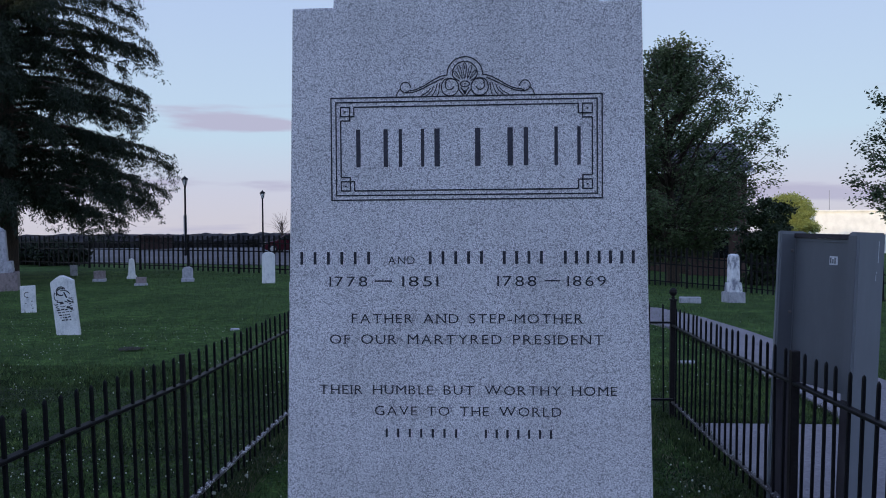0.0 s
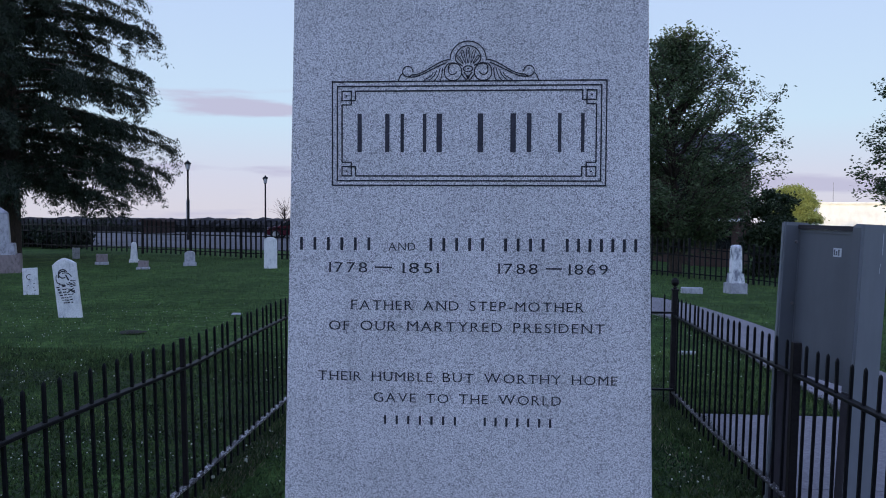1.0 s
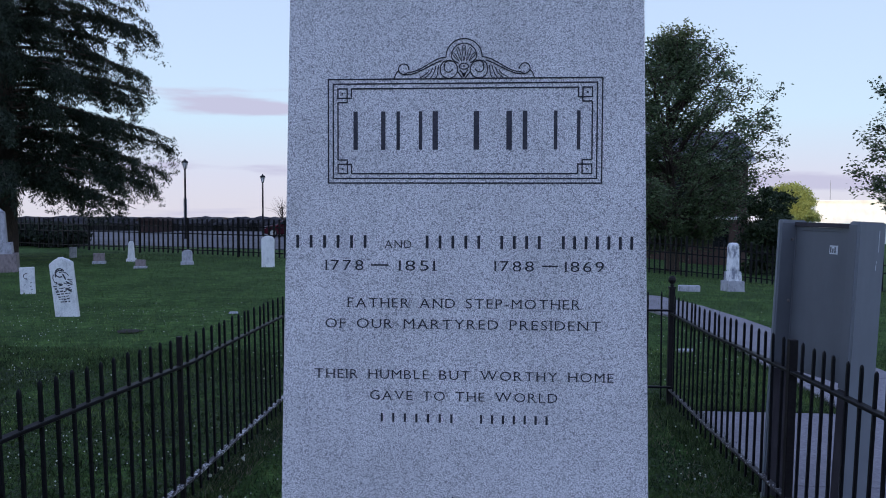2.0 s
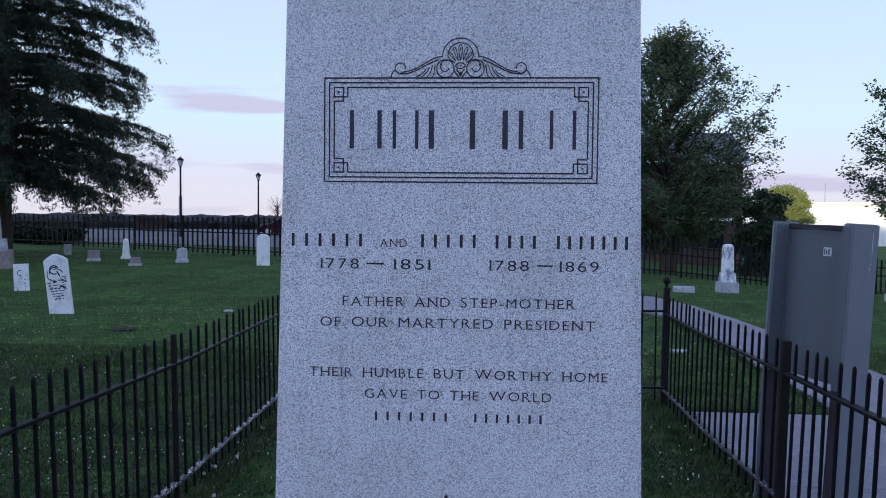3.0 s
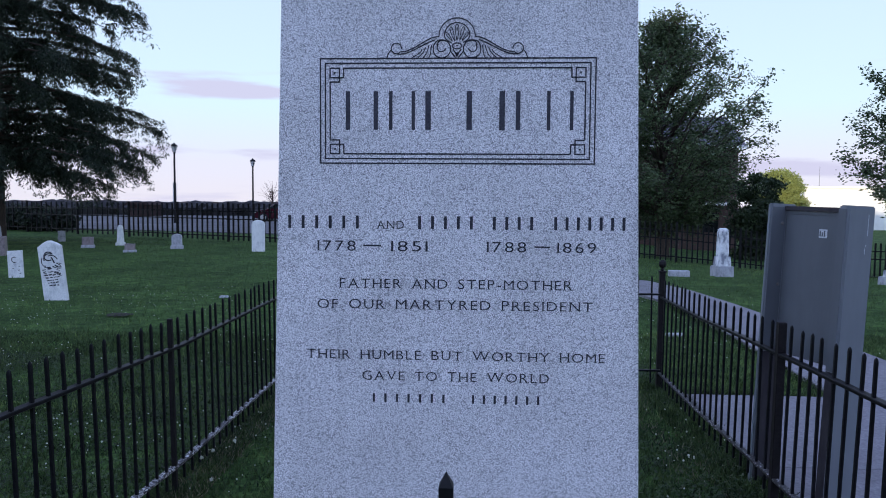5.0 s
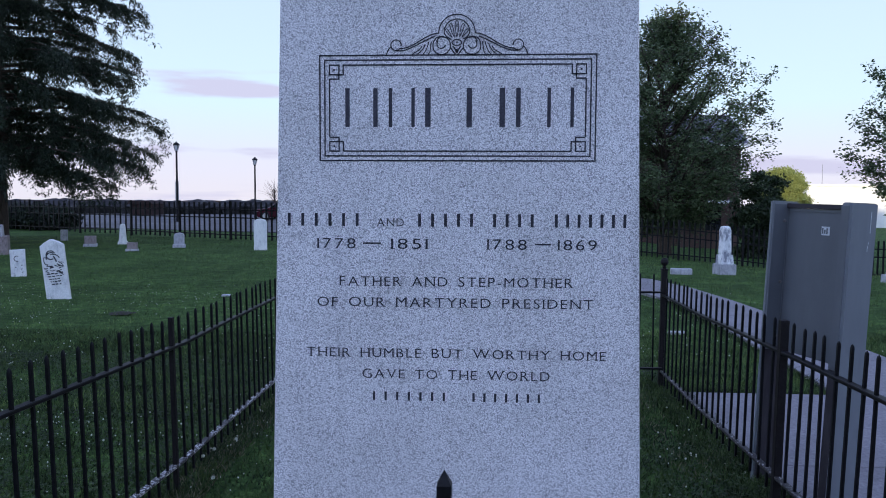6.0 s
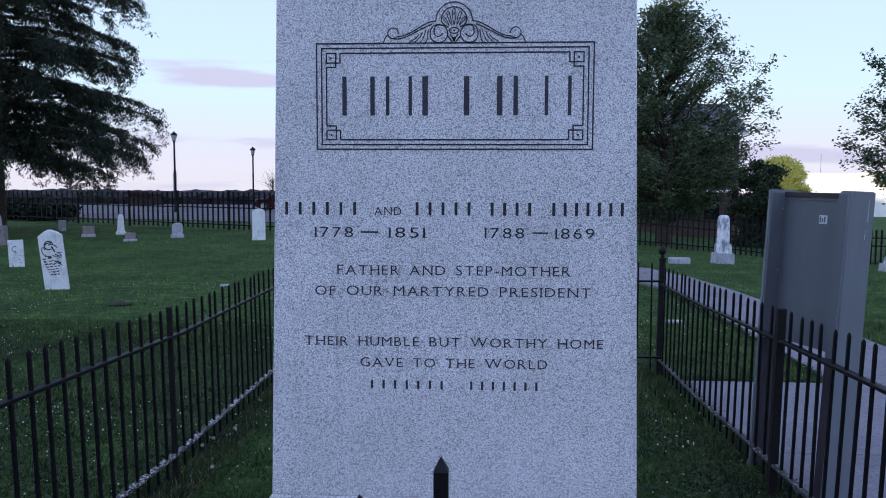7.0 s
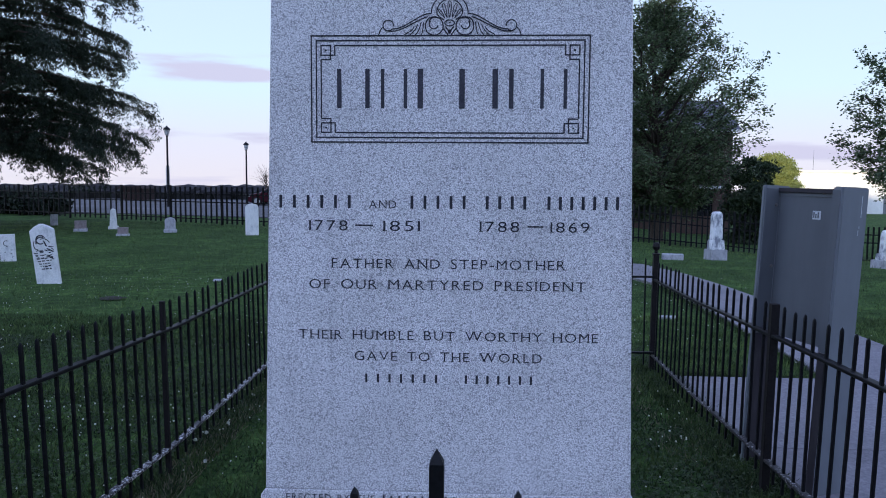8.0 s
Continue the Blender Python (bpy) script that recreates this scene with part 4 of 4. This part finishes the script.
for wx in (-1.38, 1.38):
    for wy in (-0.80, 0.80):
        wh = part("wheel", lathe([(0.20, -0.11), (0.33, -0.10), (0.34, 0.0), (0.33, 0.10), (0.20, 0.11)], 20), RUBBER, car)
        wh.matrix_basis = pose(wx, wy, 0.33, 90)
        part("rim", lathe([(0.21, -0.12), (0.22, 0.12), (0.08, 0.125)], 14), CHROME, wh, "pale alloy rim")


# ---- trees ----
def leaf_cloud(name, anchors, per, spread, size, mat, parent, seed, droop=0.0, long=1.6, label=""):
    """Many small leaf blades scattered round the twig ends; droop hangs them downwards."""
    r = np.random.default_rng(seed)
    A = np.repeat(np.array(anchors, float), per, axis=0)
    n = len(A)
    C = A + r.normal(0, 1, (n, 3)) * np.array([spread, spread, spread * 0.75])
    d = r.normal(0, 1, (n, 3))
    if droop:
        d[:, 2] = -np.abs(d[:, 2]) * droop - droop * 0.6
    d /= np.linalg.norm(d, axis=1)[:, None]
    o = np.cross(d, r.normal(0, 1, (n, 3)))
    o /= np.linalg.norm(o, axis=1)[:, None]
    s = size * r.uniform(0.55, 1.35, (n, 1))
    L, W = d * s * long, o * s * 0.5
    V = np.stack([C, C + L * 0.45 + W, C + L, C + L * 0.55 - W], 1).reshape(-1, 3)
    F = np.arange(4 * n).reshape(-1, 4)
    me = bpy.data.meshes.new(name)
    me.vertices.add(4 * n)
    me.vertices.foreach_set("co", V.ravel())
    me.loops.add(4 * n)
    me.loops.foreach_set("vertex_index", F.ravel())
    me.polygons.add(n)
    me.polygons.foreach_set("loop_start", np.arange(0, 4 * n, 4))
    me.update(calc_edges=True)
    me.materials.append(mat)
    ob = part(name, me, mat, parent, label)
    return ob


def limb_points(p0, direction, length, steps, rnd, wobble, lift):
    pts, p, d = [Vector(p0)], Vector(p0), Vector(direction).normalized()
    for i in range(steps):
        d = (d + Vector((rnd.uniform(-1, 1), rnd.uniform(-1, 1), rnd.uniform(-1, 1))) * wobble + Vector((0, 0, lift))).normalized()
        p = p + d * length / steps
        pts.append(p.copy())
    return pts


def dome_tree(x, y, h, r, mid, low, trunk_r, label, seed, limbs, per, size, leaf, gap):
    """A leafy tree whose limbs climb from the trunk to a dome; gap sets how open the crown is."""
    rnd = random.Random(seed)
    t = thing("tree", label, "tree", (x, y, ground_z(x, y)))
    trunk = limb_points((0, 0, -0.2), (0, 0, 1), h * 0.85, 8, rnd, 0.05, 0.05)
    part("trunk", tube(trunk, [trunk_r * (1.25 if i == 0 else 1 - 0.11 * i) for i in range(9)], 9), BARK, t)
    branches = bmesh.new()
    ends = []
    for i in range(limbs):
        z = low + (h - low) * (i + rnd.random()) / limbs
        u = (z - mid) / (h - mid) if z > mid else (mid - z) / (mid - low) * 0.8
        reach = r * max(0.02, 1 - u ** 1.6) ** 0.8 * rnd.uniform(0.8, 1.04)
        an = i * 2.399 + rnd.uniform(-0.3, 0.3)
        start = max(low * 0.7, z - 0.25 * h * rnd.uniform(0.5, 1.2))
        k = min(7.99, start / (h * 0.85) * 8)
        p0 = trunk[int(k)].lerp(trunk[int(k) + 1], k - int(k))
        p1 = Vector((math.cos(an) * reach, math.sin(an) * reach, z))
        pts = []
        for j in range(8):
            s = j / 7
            pts.append(p0.lerp(p1, s) + Vector((rnd.uniform(-1, 1), rnd.uniform(-1, 1), rnd.uniform(-1, 1) + 1.5 * s * (1 - s))) * 0.12 * (1 if j else 0))
        tube(pts, [max(0.010, trunk_r * 0.30 * (1 - 0.13 * j)) for j in range(8)], 5, branches)
        for j in range(2, 8):
            for _ in range(4):
                sub = limb_points(pts[j], (rnd.uniform(-1, 1), rnd.uniform(-1, 1), rnd.uniform(-0.5, 0.9)), rnd.uniform(0.35, 0.9), 3, rnd, 0.3, 0.02)
                if noise.noise(sub[2] * 1.1) > gap:
                    continue
                tube(sub, [0.018, 0.013, 0.009, 0.005], 4, branches)
                ends += [tuple(sub[1]), tuple(sub[2]), tuple(sub[3])]
    part("branchwork", branches, BARK, t)
    leaf_cloud("crown", ends, per, 0.17, size, leaf, t, seed, droop=0.25, long=2.0)
    return t


def conifer(x, y, h, r, label, seed):
    """Boughs that reach out and droop, hung with short curtains of needles; uneven outline, many small gaps."""
    rnd = random.Random(seed)
    t = thing("tree", label, "tree", (x, y, ground_z(x, y)))
    part("trunk", tube([(0, 0, -0.2), (0, 0, h * 0.25), (0.1, 0, h * 0.55), (0.1, 0.1, h)], [0.42, 0.33, 0.22, 0.03], 10), BARK, t)
    branches = bmesh.new()
    ends = []
    n = 230
    for i in range(n):
        f = (i + 0.5) / n
        z = 2.65 + (h - 3.15) * f ** 1.22
        an = i * 2.399 + rnd.uniform(-0.35, 0.35)
        u = Vector((math.cos(an), math.sin(an), 0))
        uneven = noise.noise(Vector((u.x * 2.2, u.y * 2.2, z * 0.75)))
        reach = r * (0.90 + 0.10 * min(1, f / 0.12)) * (1 - f ** 2.2) ** 0.8 * (0.92 + 0.34 * uneven) * rnd.uniform(0.88, 1.04) + 0.3
        side = Vector((-u.y, u.x, 0))
        bend = rnd.uniform(-0.12, 0.12) * reach
        pitch = rnd.uniform(-0.5, 0.5)
        pts = []
        for j in range(11):
            s = j / 10
            rise = 0.05 * reach * math.sin(s * 2.4) - 0.15 * reach * s ** 2.6
            pts.append(Vector((0, 0, z + pitch * s)) + u * reach * s + side * bend * s * s + Vector((rnd.uniform(-0.05, 0.05), rnd.uniform(-0.05, 0.05), rise)))
        tube(pts, [max(0.012, 0.08 * (1 - 0.09 * j)) for j in range(11)], 5, branches)
        count = int(reach * (8.6 if z < 13 else 3.5))
        for k in range(count):
            s = 0.16 + 0.84 * (k + rnd.random()) / count
            j = min(9, int(s * 10))
            q = pts[j].lerp(pts[j + 1], s * 10 - j)
            if noise.noise(q * 1.5) > 0.055 + 0.28 * s:
                continue
            out = side * rnd.choice((-1, 1)) * rnd.uniform(0.25, 1.0) * reach * 0.20 * (1.30 - s) + u * rnd.uniform(0.05, 0.55)
            hang = rnd.uniform(0.25, 1.0)
            steps = 6
            for m in range(steps):
                v = m / (steps - 1)
                ends.append(tuple(q + out * v + Vector((0, 0, 0.06 * math.sin(v * 3) - hang * v ** 1.7))))
    part("branchwork", branches, BARK, t)
    leaf_cloud("crown", ends, 19, 0.074, 0.034, NEEDLES, t, seed, droop=0.9, long=3.4)
    return t


conifer(-18.0, 27.2, 23.0, 5.65, "tall dark weeping conifer at the lawn's edge", 3)
dome_tree(8.35, 36.2, 11.3, 4.8, 5.3, 1.7, 0.28, "dark green leafy tree by the iron fence", 12, 112, 14, 0.072, LEAVES, 0.10)
dome_tree(18.85, 31.2, 10.45, 4.35, 6.0, 1.8, 0.18, "loose leafy tree at the lawn's edge", 23, 60, 20, 0.078, LEAVES, 0.17)


def shrub(x, y, h, r, leaf, label, seed, per=26, size=0.2, name="shrub", stems=8, low=0.0):
    rnd = random.Random(seed)
    t = thing(name, label, name, (x, y, ground_z(x, y)))
    wood = bmesh.new()
    ends = []
    for i in range(stems):
        an = i * 2.399
        pts = limb_points((0.1 * math.cos(an), 0.1 * math.sin(an), -0.1), (math.cos(an) * 0.6, math.sin(an) * 0.6, 1), h * 0.8, 5, rnd, 0.2, 0.0)
        tube(pts, [0.06, 0.05, 0.04, 0.03, 0.02, 0.01], 5, wood)
    for i in range(int(46 * r)):
        an, rr, zz = rnd.uniform(0, 6.28), math.sqrt(rnd.random()), rnd.random()
        wv = r * rr * math.sqrt(max(0.05, 1 - (abs(zz - 0.42) / 0.62) ** 2.2)) * rnd.uniform(0.85, 1.1)
        ends.append((wv * math.cos(an), wv * math.sin(an), low + (h - low) * zz))
    part("stems", wood, BARK, t)
    leaf_cloud("crown", ends, per, 0.12 * r, size, leaf, t, seed)
    return t


shrub(15.3, 44.0, 4.7, 1.6, LEAVES_DARK, "dark evergreen shrub behind the fence", 31, 120, 0.12)
shrub(16.5, 46.0, 4.5, 1.4, LEAVES_DARK, "dark evergreen shrub behind the fence", 32, 120, 0.12)
shrub(-22.9, 38.7, 1.05, 1.5, NEEDLES, "dark evergreen bush behind the fence", 35, 90, 0.11)
shrub(-24.9, 39.8, 1.0, 1.5, NEEDLES, "dark evergreen bush behind the fence", 36, 90, 0.11)
shrub(62.5, 166.0, 12.4, 4.7, LEAVES_SUNLIT, "far round tree, low sun put into its yellow-green leaf colour", 34, 260, 0.24, "tree", 6, 2.5)
bare = thing("bare_tree", "small bare twiggy tree behind the car", "tree", (-21.2, 75.0, 0))
bm = bmesh.new()
rb = random.Random(9)
tube([(0, 0, -0.1), (0, 0, 1.6), (0.05, 0, 2.4)], [0.12, 0.08, 0.05], 6, bm)
for i in range(46):
    p = limb_points((0, 0, rb.uniform(1.0, 2.3)), (rb.uniform(-1, 1), rb.uniform(-1, 1), rb.uniform(0.4, 1.5)), rb.uniform(1.0, 2.0), 4, rb, 0.25, 0.02)
    tube(p, [0.03, 0.022, 0.016, 0.01, 0.005], 4, bm)
part("branchwork", bm, BARK, bare)


# ---- house behind the tree ----
house = thing("house", "dark brown brick house behind the tree", "house", (5.2, 52.0, ground_z(11, 52) - 0.03))
HW, HD, HE, HR = 11.6, 8.0, 6.7, 9.0
shell = bmesh.new()
add_box(shell, 0, HW, 0, HD, -0.9, HE)
part("wall", shell, BRICK, house)
roof = bmesh.new()
rv = [roof.verts.new(c) for c in ((-0.4, -0.45, HE - 0.05), (HW + 0.4, -0.45, HE - 0.05), (HW + 0.4, HD / 2, HR), (-0.4, HD / 2, HR), (HW + 0.4, HD + 0.45, HE - 0.05), (-0.4, HD + 0.45, HE - 0.05))]
for q in ((0, 1, 2, 3), (3, 2, 4, 5), (1, 4, 2), (0, 3, 5), (0, 5, 4, 1)):
    roof.faces.new([rv[i] for i in q])
bmesh.ops.recalc_face_normals(roof, faces=roof.faces[:])
part("roof", roof, ROOF, house)
part("fascia", boxm(-0.42, HW + 0.42, -0.50, -0.455, HE - 0.20, HE - 0.04), WHITE_PAINT, house, "white painted fascia")
part("porch_roof", boxm(1.5, HW - 1.0, -2.0, -0.003, 2.75, 2.95, bev=0.02), ROOF, house)
part("porch_fascia", boxm(1.5, HW - 1.0, -2.05, -2.003, 2.72, 2.90), WHITE_PAINT, house, "white painted porch edge")
for px in (1.7, 4.5, 7.4, HW - 1.2):
    part("porch_post", boxm(px - 0.07, px + 0.07, -1.95, -1.81, -0.9, 2.748), BRICK, house)
for wz in (0.9, 4.1):
    for wx in (1.2, 3.8, 6.6, 9.4):
        wf = part("window", boxm(wx - 0.06, wx + 1.06, -0.05, -0.003, wz - 0.06, wz + 1.66), BRICK, house)
        part("pane", boxm(wx, wx + 1.0, -0.064, -0.053, wz, wz + 0.78), GLASS_DARK, wf)
        part("pane", boxm(wx, wx + 1.0, -0.064, -0.053, wz + 0.82, wz + 1.6), GLASS_DARK, wf)

# far white hall in the sun
hall = thing("warehouse", "long white warehouse far off in low sunlight", "warehouse", (76.0, 186.0, -4.2))
part("wall", boxm(0, 90, 0, 30, -0.5, 9.6), WHITE_PAINT, hall)
part("roof", boxm(-0.4, 90.4, -0.4, 30.4, 9.603, 10.0), WHITE_PAINT, hall)
for k in range(6):
    part("door", boxm(6 + 14 * k, 10 + 14 * k, -0.12, -0.003, -0.5, 4.2), STEEL, hall)
mast = thing("mast", "thin far radio mast", "mast", (91.2, 214.0, -4.2))
part("pole", tube([(0, 0, 0), (0, 0, 16)], [0.14, 0.05], 6), STEEL, mast)


# ---- distance ----
def woods(name, x0, x1, y, h, label, seed, step=1.6, mat=WOODS, base=0.0, rough=1.0):
    """A belt of far woods: a strip with depth and a ragged top."""
    rnd = random.Random(seed)
    bm = bmesh.new()
    n = int((x1 - x0) / step)
    rows = []
    for i in range(n + 1):
        x = x0 + step * i
        hh = h * (0.80 + rough * (0.22 * noise.noise(Vector((x * 0.06, seed, 0))) + 0.20 * noise.noise(Vector((x * 0.4, seed, 3))) + rnd.uniform(-0.08, 0.08)))
        rows.append([bm.verts.new((x, y + dy + rnd.uniform(-0.6, 0.6), base + z)) for dy, z in ((0, -0.5), (-0.4, hh * 0.55), (0.6, hh * 0.9), (2.2, hh), (4.2, hh * 0.8), (5.0, -0.5))])
    for a, b in zip(rows, rows[1:]):
        for k in range(5):
            bm.faces.new((a[k], b[k], b[k + 1], a[k + 1]))
    return solo(name, bm, mat, label, "woods", kind="stuff")


woods("hedge", -85, -4, 78, 1.74, "low dark brown hedge beyond the car park", 41, 0.5)
woods("far_woods", -420, 60, 330, 2.1, "low far line of woods on the horizon", 42, 3.0, base=-1.0)
woods("far_woods", 60, 600, 420, 3.0, "low far line of woods on the horizon", 43, 3.0, base=-3.5)
shedb = thing("shed", "low dark red-brown shed behind the fence", "shed", (-34.6, 72.0, 0))
part("wall", boxm(0, 2.2, 0, 3, -0.1, 1.10), DARK_WOOD, shedb)
part("roof", prism([(-0.15, 1.103), (2.35, 1.103), (2.1, 1.38), (0.1, 1.38)], -0.3, 3.3), DARK_WOOD, shedb)
# unseen tall woods added behind the camera to keep the low sun off the churchyard
woods("sun_block_woods", -260, 260, -60, 19.5, "unseen tall dark belt of woods added to block the sun", 44, 3.0, rough=0.35)


# ---- grass and clover, last ----
rg = np.random.default_rng(5)


def field(n, x0, x1, y0, y1, power=1.0):
    x = rg.uniform(x0, x1, n)
    y = y0 + (y1 - y0) * rg.uniform(0, 1, n) ** power
    return x, y


def clear_of_concrete(x, y):
    pad = (x > 1.74) & (x < 5.04) & (y > 1.95) & (y < 6.88)
    lane = (x > 3.02) & (x < 4.32) & (y > 6.7) & (y < 13.5)
    stone = (np.abs(x - MX) < 0.80) & (y > 2.3) & (y < 3.05)
    return ~(pad | lane | stone)


def grass(name, n, x0, x1, y0, y1, h0, h1, power, label, mat=BLADE):
    x, y = field(n, x0, x1, y0, y1, power)
    keep = clear_of_concrete(x, y)
    turf(x[keep], y[keep], h0, h1, name, label, mat)


def turf(x, y, h0, h1, name, label, mat):
    clump = np.array([noise.noise(Vector((a * 1.7, b * 1.7, 2.0))) for a, b in zip(x, y)])
    z = np.array([ground_z(a, b) for a, b in zip(x, y)]) - 0.015
    h = (h0 + (h1 - h0) * rg.uniform(0, 1, len(x))) * (1.0 + 0.55 * clump)
    an = rg.uniform(0, 6.283, len(x))
    w = 0.0035 + 0.0035 * rg.uniform(0, 1, len(x))
    lean = h * rg.uniform(0.1, 1.1, len(x))
    la = rg.uniform(0, 6.283, len(x))
    base = np.stack([x, y, z], 1)
    side = np.stack([np.cos(an) * w, np.sin(an) * w, 0 * w], 1)
    tip = base + np.stack([np.cos(la) * lean, np.sin(la) * lean, h], 1)
    V = np.stack([base - side, base + side, tip], 1).reshape(-1, 3)
    k = len(x)
    me = bpy.data.meshes.new(name)
    me.vertices.add(3 * k)
    me.vertices.foreach_set("co", V.ravel())
    me.loops.add(3 * k)
    me.loops.foreach_set("vertex_index", np.arange(3 * k))
    me.polygons.add(k)
    me.polygons.foreach_set("loop_start", np.arange(0, 3 * k, 3))
    me.update(calc_edges=True)
    me.materials.append(mat)
    tagged(new(name, me), label, "grass", kind="stuff")


grass("grass", 150000, -7.0, FXR + 0.1, 2.6, 9.5, 0.02, 0.060, 1.35, "uncut dark green grass blades round the plot", WEEDS)
grass("grass", 110000, -7.0, 5.5, -2.0, 2.75, 0.02, 0.060, 0.6, "uncut dark green grass blades before the plot", WEEDS)
grass("grass", 50000, FXR + 0.1, 5.5, 4.5, 10.0, 0.02, 0.060, 1.0, "mown green grass blades beside the concrete")
grass("grass", 6000, FXL - 0.14, FXL + 0.14, 2.4, 7.2, 0.04, 0.10, 1.0, "taller untrimmed grass under the fence", WEEDS)
grass("grass", 5000, FXR - 0.16, FXR + 0.12, 2.4, 7.2, 0.03, 0.085, 1.0, "taller untrimmed grass under the fence", WEEDS)
grass("grass", 1300, FXR - 0.40, FXR + 0.08, 2.6, 6.9, 0.015, 0.045, 1.0, "dead pale grass along the fence foot", STRAW)
grass("grass", 2500, FXL - 0.05, FXL + 0.16, 2.6, 6.9, 0.03, 0.07, 1.0, "dead pale grass along the fence foot", STRAW)
grass("grass", 130000, -20.0, 12.0, 6.0, 32.0, 0.03, 0.085, 1.8, "dark green grass blades of the lawn")



def clover_patch(n, x0, x1, y0, y1):
    """Low clover: three small leaflets to a stalk, in uneven patches."""
    x, y = field(n, x0, x1, y0, y1)
    keep = clear_of_concrete(x, y)
    x, y = x[keep], y[keep]
    thick = np.array([noise.noise(Vector((a * 1.1, b * 1.1, 9.0))) for a, b in zip(x, y)])
    keep = thick > rg.uniform(-0.45, 0.30, len(x))
    x, y = x[keep], y[keep]
    k = len(x)
    z = np.array([ground_z(a, b) for a, b in zip(x, y)]) + rg.uniform(0.010, 0.048, k)
    c = np.repeat(np.stack([x, y, z], 1), 3, axis=0)
    an = np.repeat(rg.uniform(0, 6.283, k), 3) + np.tile((0.0, 2.094, 4.189), k) + rg.normal(0, 0.2, 3 * k)
    size = np.repeat(rg.uniform(0.008, 0.016, k), 3)[:, None]
    out = np.stack([np.cos(an), np.sin(an), rg.uniform(-0.35, 0.55, 3 * k)], 1) * size
    across = np.stack([-np.sin(an), np.cos(an), rg.uniform(-0.3, 0.3, 3 * k)], 1) * size * 0.5
    V = np.stack([c, c + out * 0.6 + across, c + out, c + out * 0.6 - across], 1).reshape(-1, 3)
    me = bpy.data.meshes.new("clover")
    me.vertices.add(12 * k)
    me.vertices.foreach_set("co", V.ravel())
    me.loops.add(12 * k)
    me.loops.foreach_set("vertex_index", np.arange(12 * k))
    me.polygons.add(3 * k)
    me.polygons.foreach_set("loop_start", np.arange(0, 12 * k, 4))
    me.update(calc_edges=True)
    me.materials.append(CLOVER_LEAF)
    tagged(new("clover", me), "low clover leaves among the grass round the plot", "clover", kind="stuff")


# ragged edge of turf over the rim of the concrete
for ex0, ex1, ey0, ey1 in ((1.75, 3.15, 6.84, 6.97), (3.0, 3.10, 6.9, 13.2), (1.70, 1.80, 3.0, 6.85)):
    x, y = field(2600, ex0, ex1, ey0, ey1)
    turf(x, y, 0.03, 0.075, "grass", "ragged turf along the rim of the concrete", WEEDS)
clover_patch(60000, -5.5, FXR + 0.1, 2.6, 8.0)

cb = bmesh.new()
for count, x0, x1, y0, y1, r0, r1, top in ((2600, -10.5, 5.0, 5.0, 14.0, 0.004, 0.0080, 0.08), (900, -6.0, -1.2, 2.6, 8.0, 0.003, 0.0065, 0.06), (160, 0.6, 3.2, 3.0, 7.0, 0.003, 0.0065, 0.06)):
    cx, cy = field(count, x0, x1, y0, y1, 1.2)
    ok = clear_of_concrete(cx, cy)
    for a, b in zip(cx[ok], cy[ok]):
        if noise.noise(Vector((a * 0.5, b * 0.5, 7.0))) < random.uniform(-0.4, 0.25):
            continue
        m = Matrix.Translation((a, b, ground_z(a, b) + random.uniform(0.03, top)))
        bmesh.ops.create_icosphere(cb, subdivisions=1, radius=random.uniform(r0, r1), matrix=m)
tagged(new("clover_flowers", mesh_of("clover_flowers", cb, CLOVER)), "small white clover heads in the grass", "flowers", kind="stuff")


def clover_blossom(x, y, h, r):
    """One white clover head: a ball of small upturned florets on a thin stalk."""
    rnd = random.Random(round(x * 1000))
    t = thing("clover_blossom", "white clover blossom on a thin green stalk", "flower", (x, y, ground_z(x, y)), 0, "clover blossoms beside the fence")
    part("stalk", tube([(0, 0, -0.02), (0.004, 0.002, h * 0.6), (0, 0, h - r * 0.6)], [0.0014, 0.0012, 0.0012], 5), CLOVER_LEAF, t)
    head = bmesh.new()
    for i in range(46):
        zz = 1 - 1.75 * (i + 0.5) / 46
        rr, an = math.sqrt(max(0.0, 1 - zz * zz)), i * 2.399
        d = Vector((rr * math.cos(an), rr * math.sin(an), zz)) * r
        side = d.cross(Vector((0.1, 0.2, 1.0))).normalized() * r * 0.17
        up = d.cross(side).normalized() * r * 0.17
        tip = d * rnd.uniform(1.05, 1.3)
        vs = [head.verts.new(p) for p in (d * 0.45 + side, d * 0.45 + up, d * 0.45 - side, d * 0.45 - up)]
        top = head.verts.new(tip)
        for j in range(4):
            head.faces.new((vs[j], vs[(j + 1) % 4], top))
    for v in head.verts:
        v.co.z += h
    part("head", head, CLOVER, t)


for bx, by, bh in ((-1.66, 4.72, 0.10), (-1.635, 4.84, 0.105), (-1.56, 5.03, 0.11), (-1.50, 4.45, 0.07)):
    clover_blossom(bx, by, bh, 0.0125)
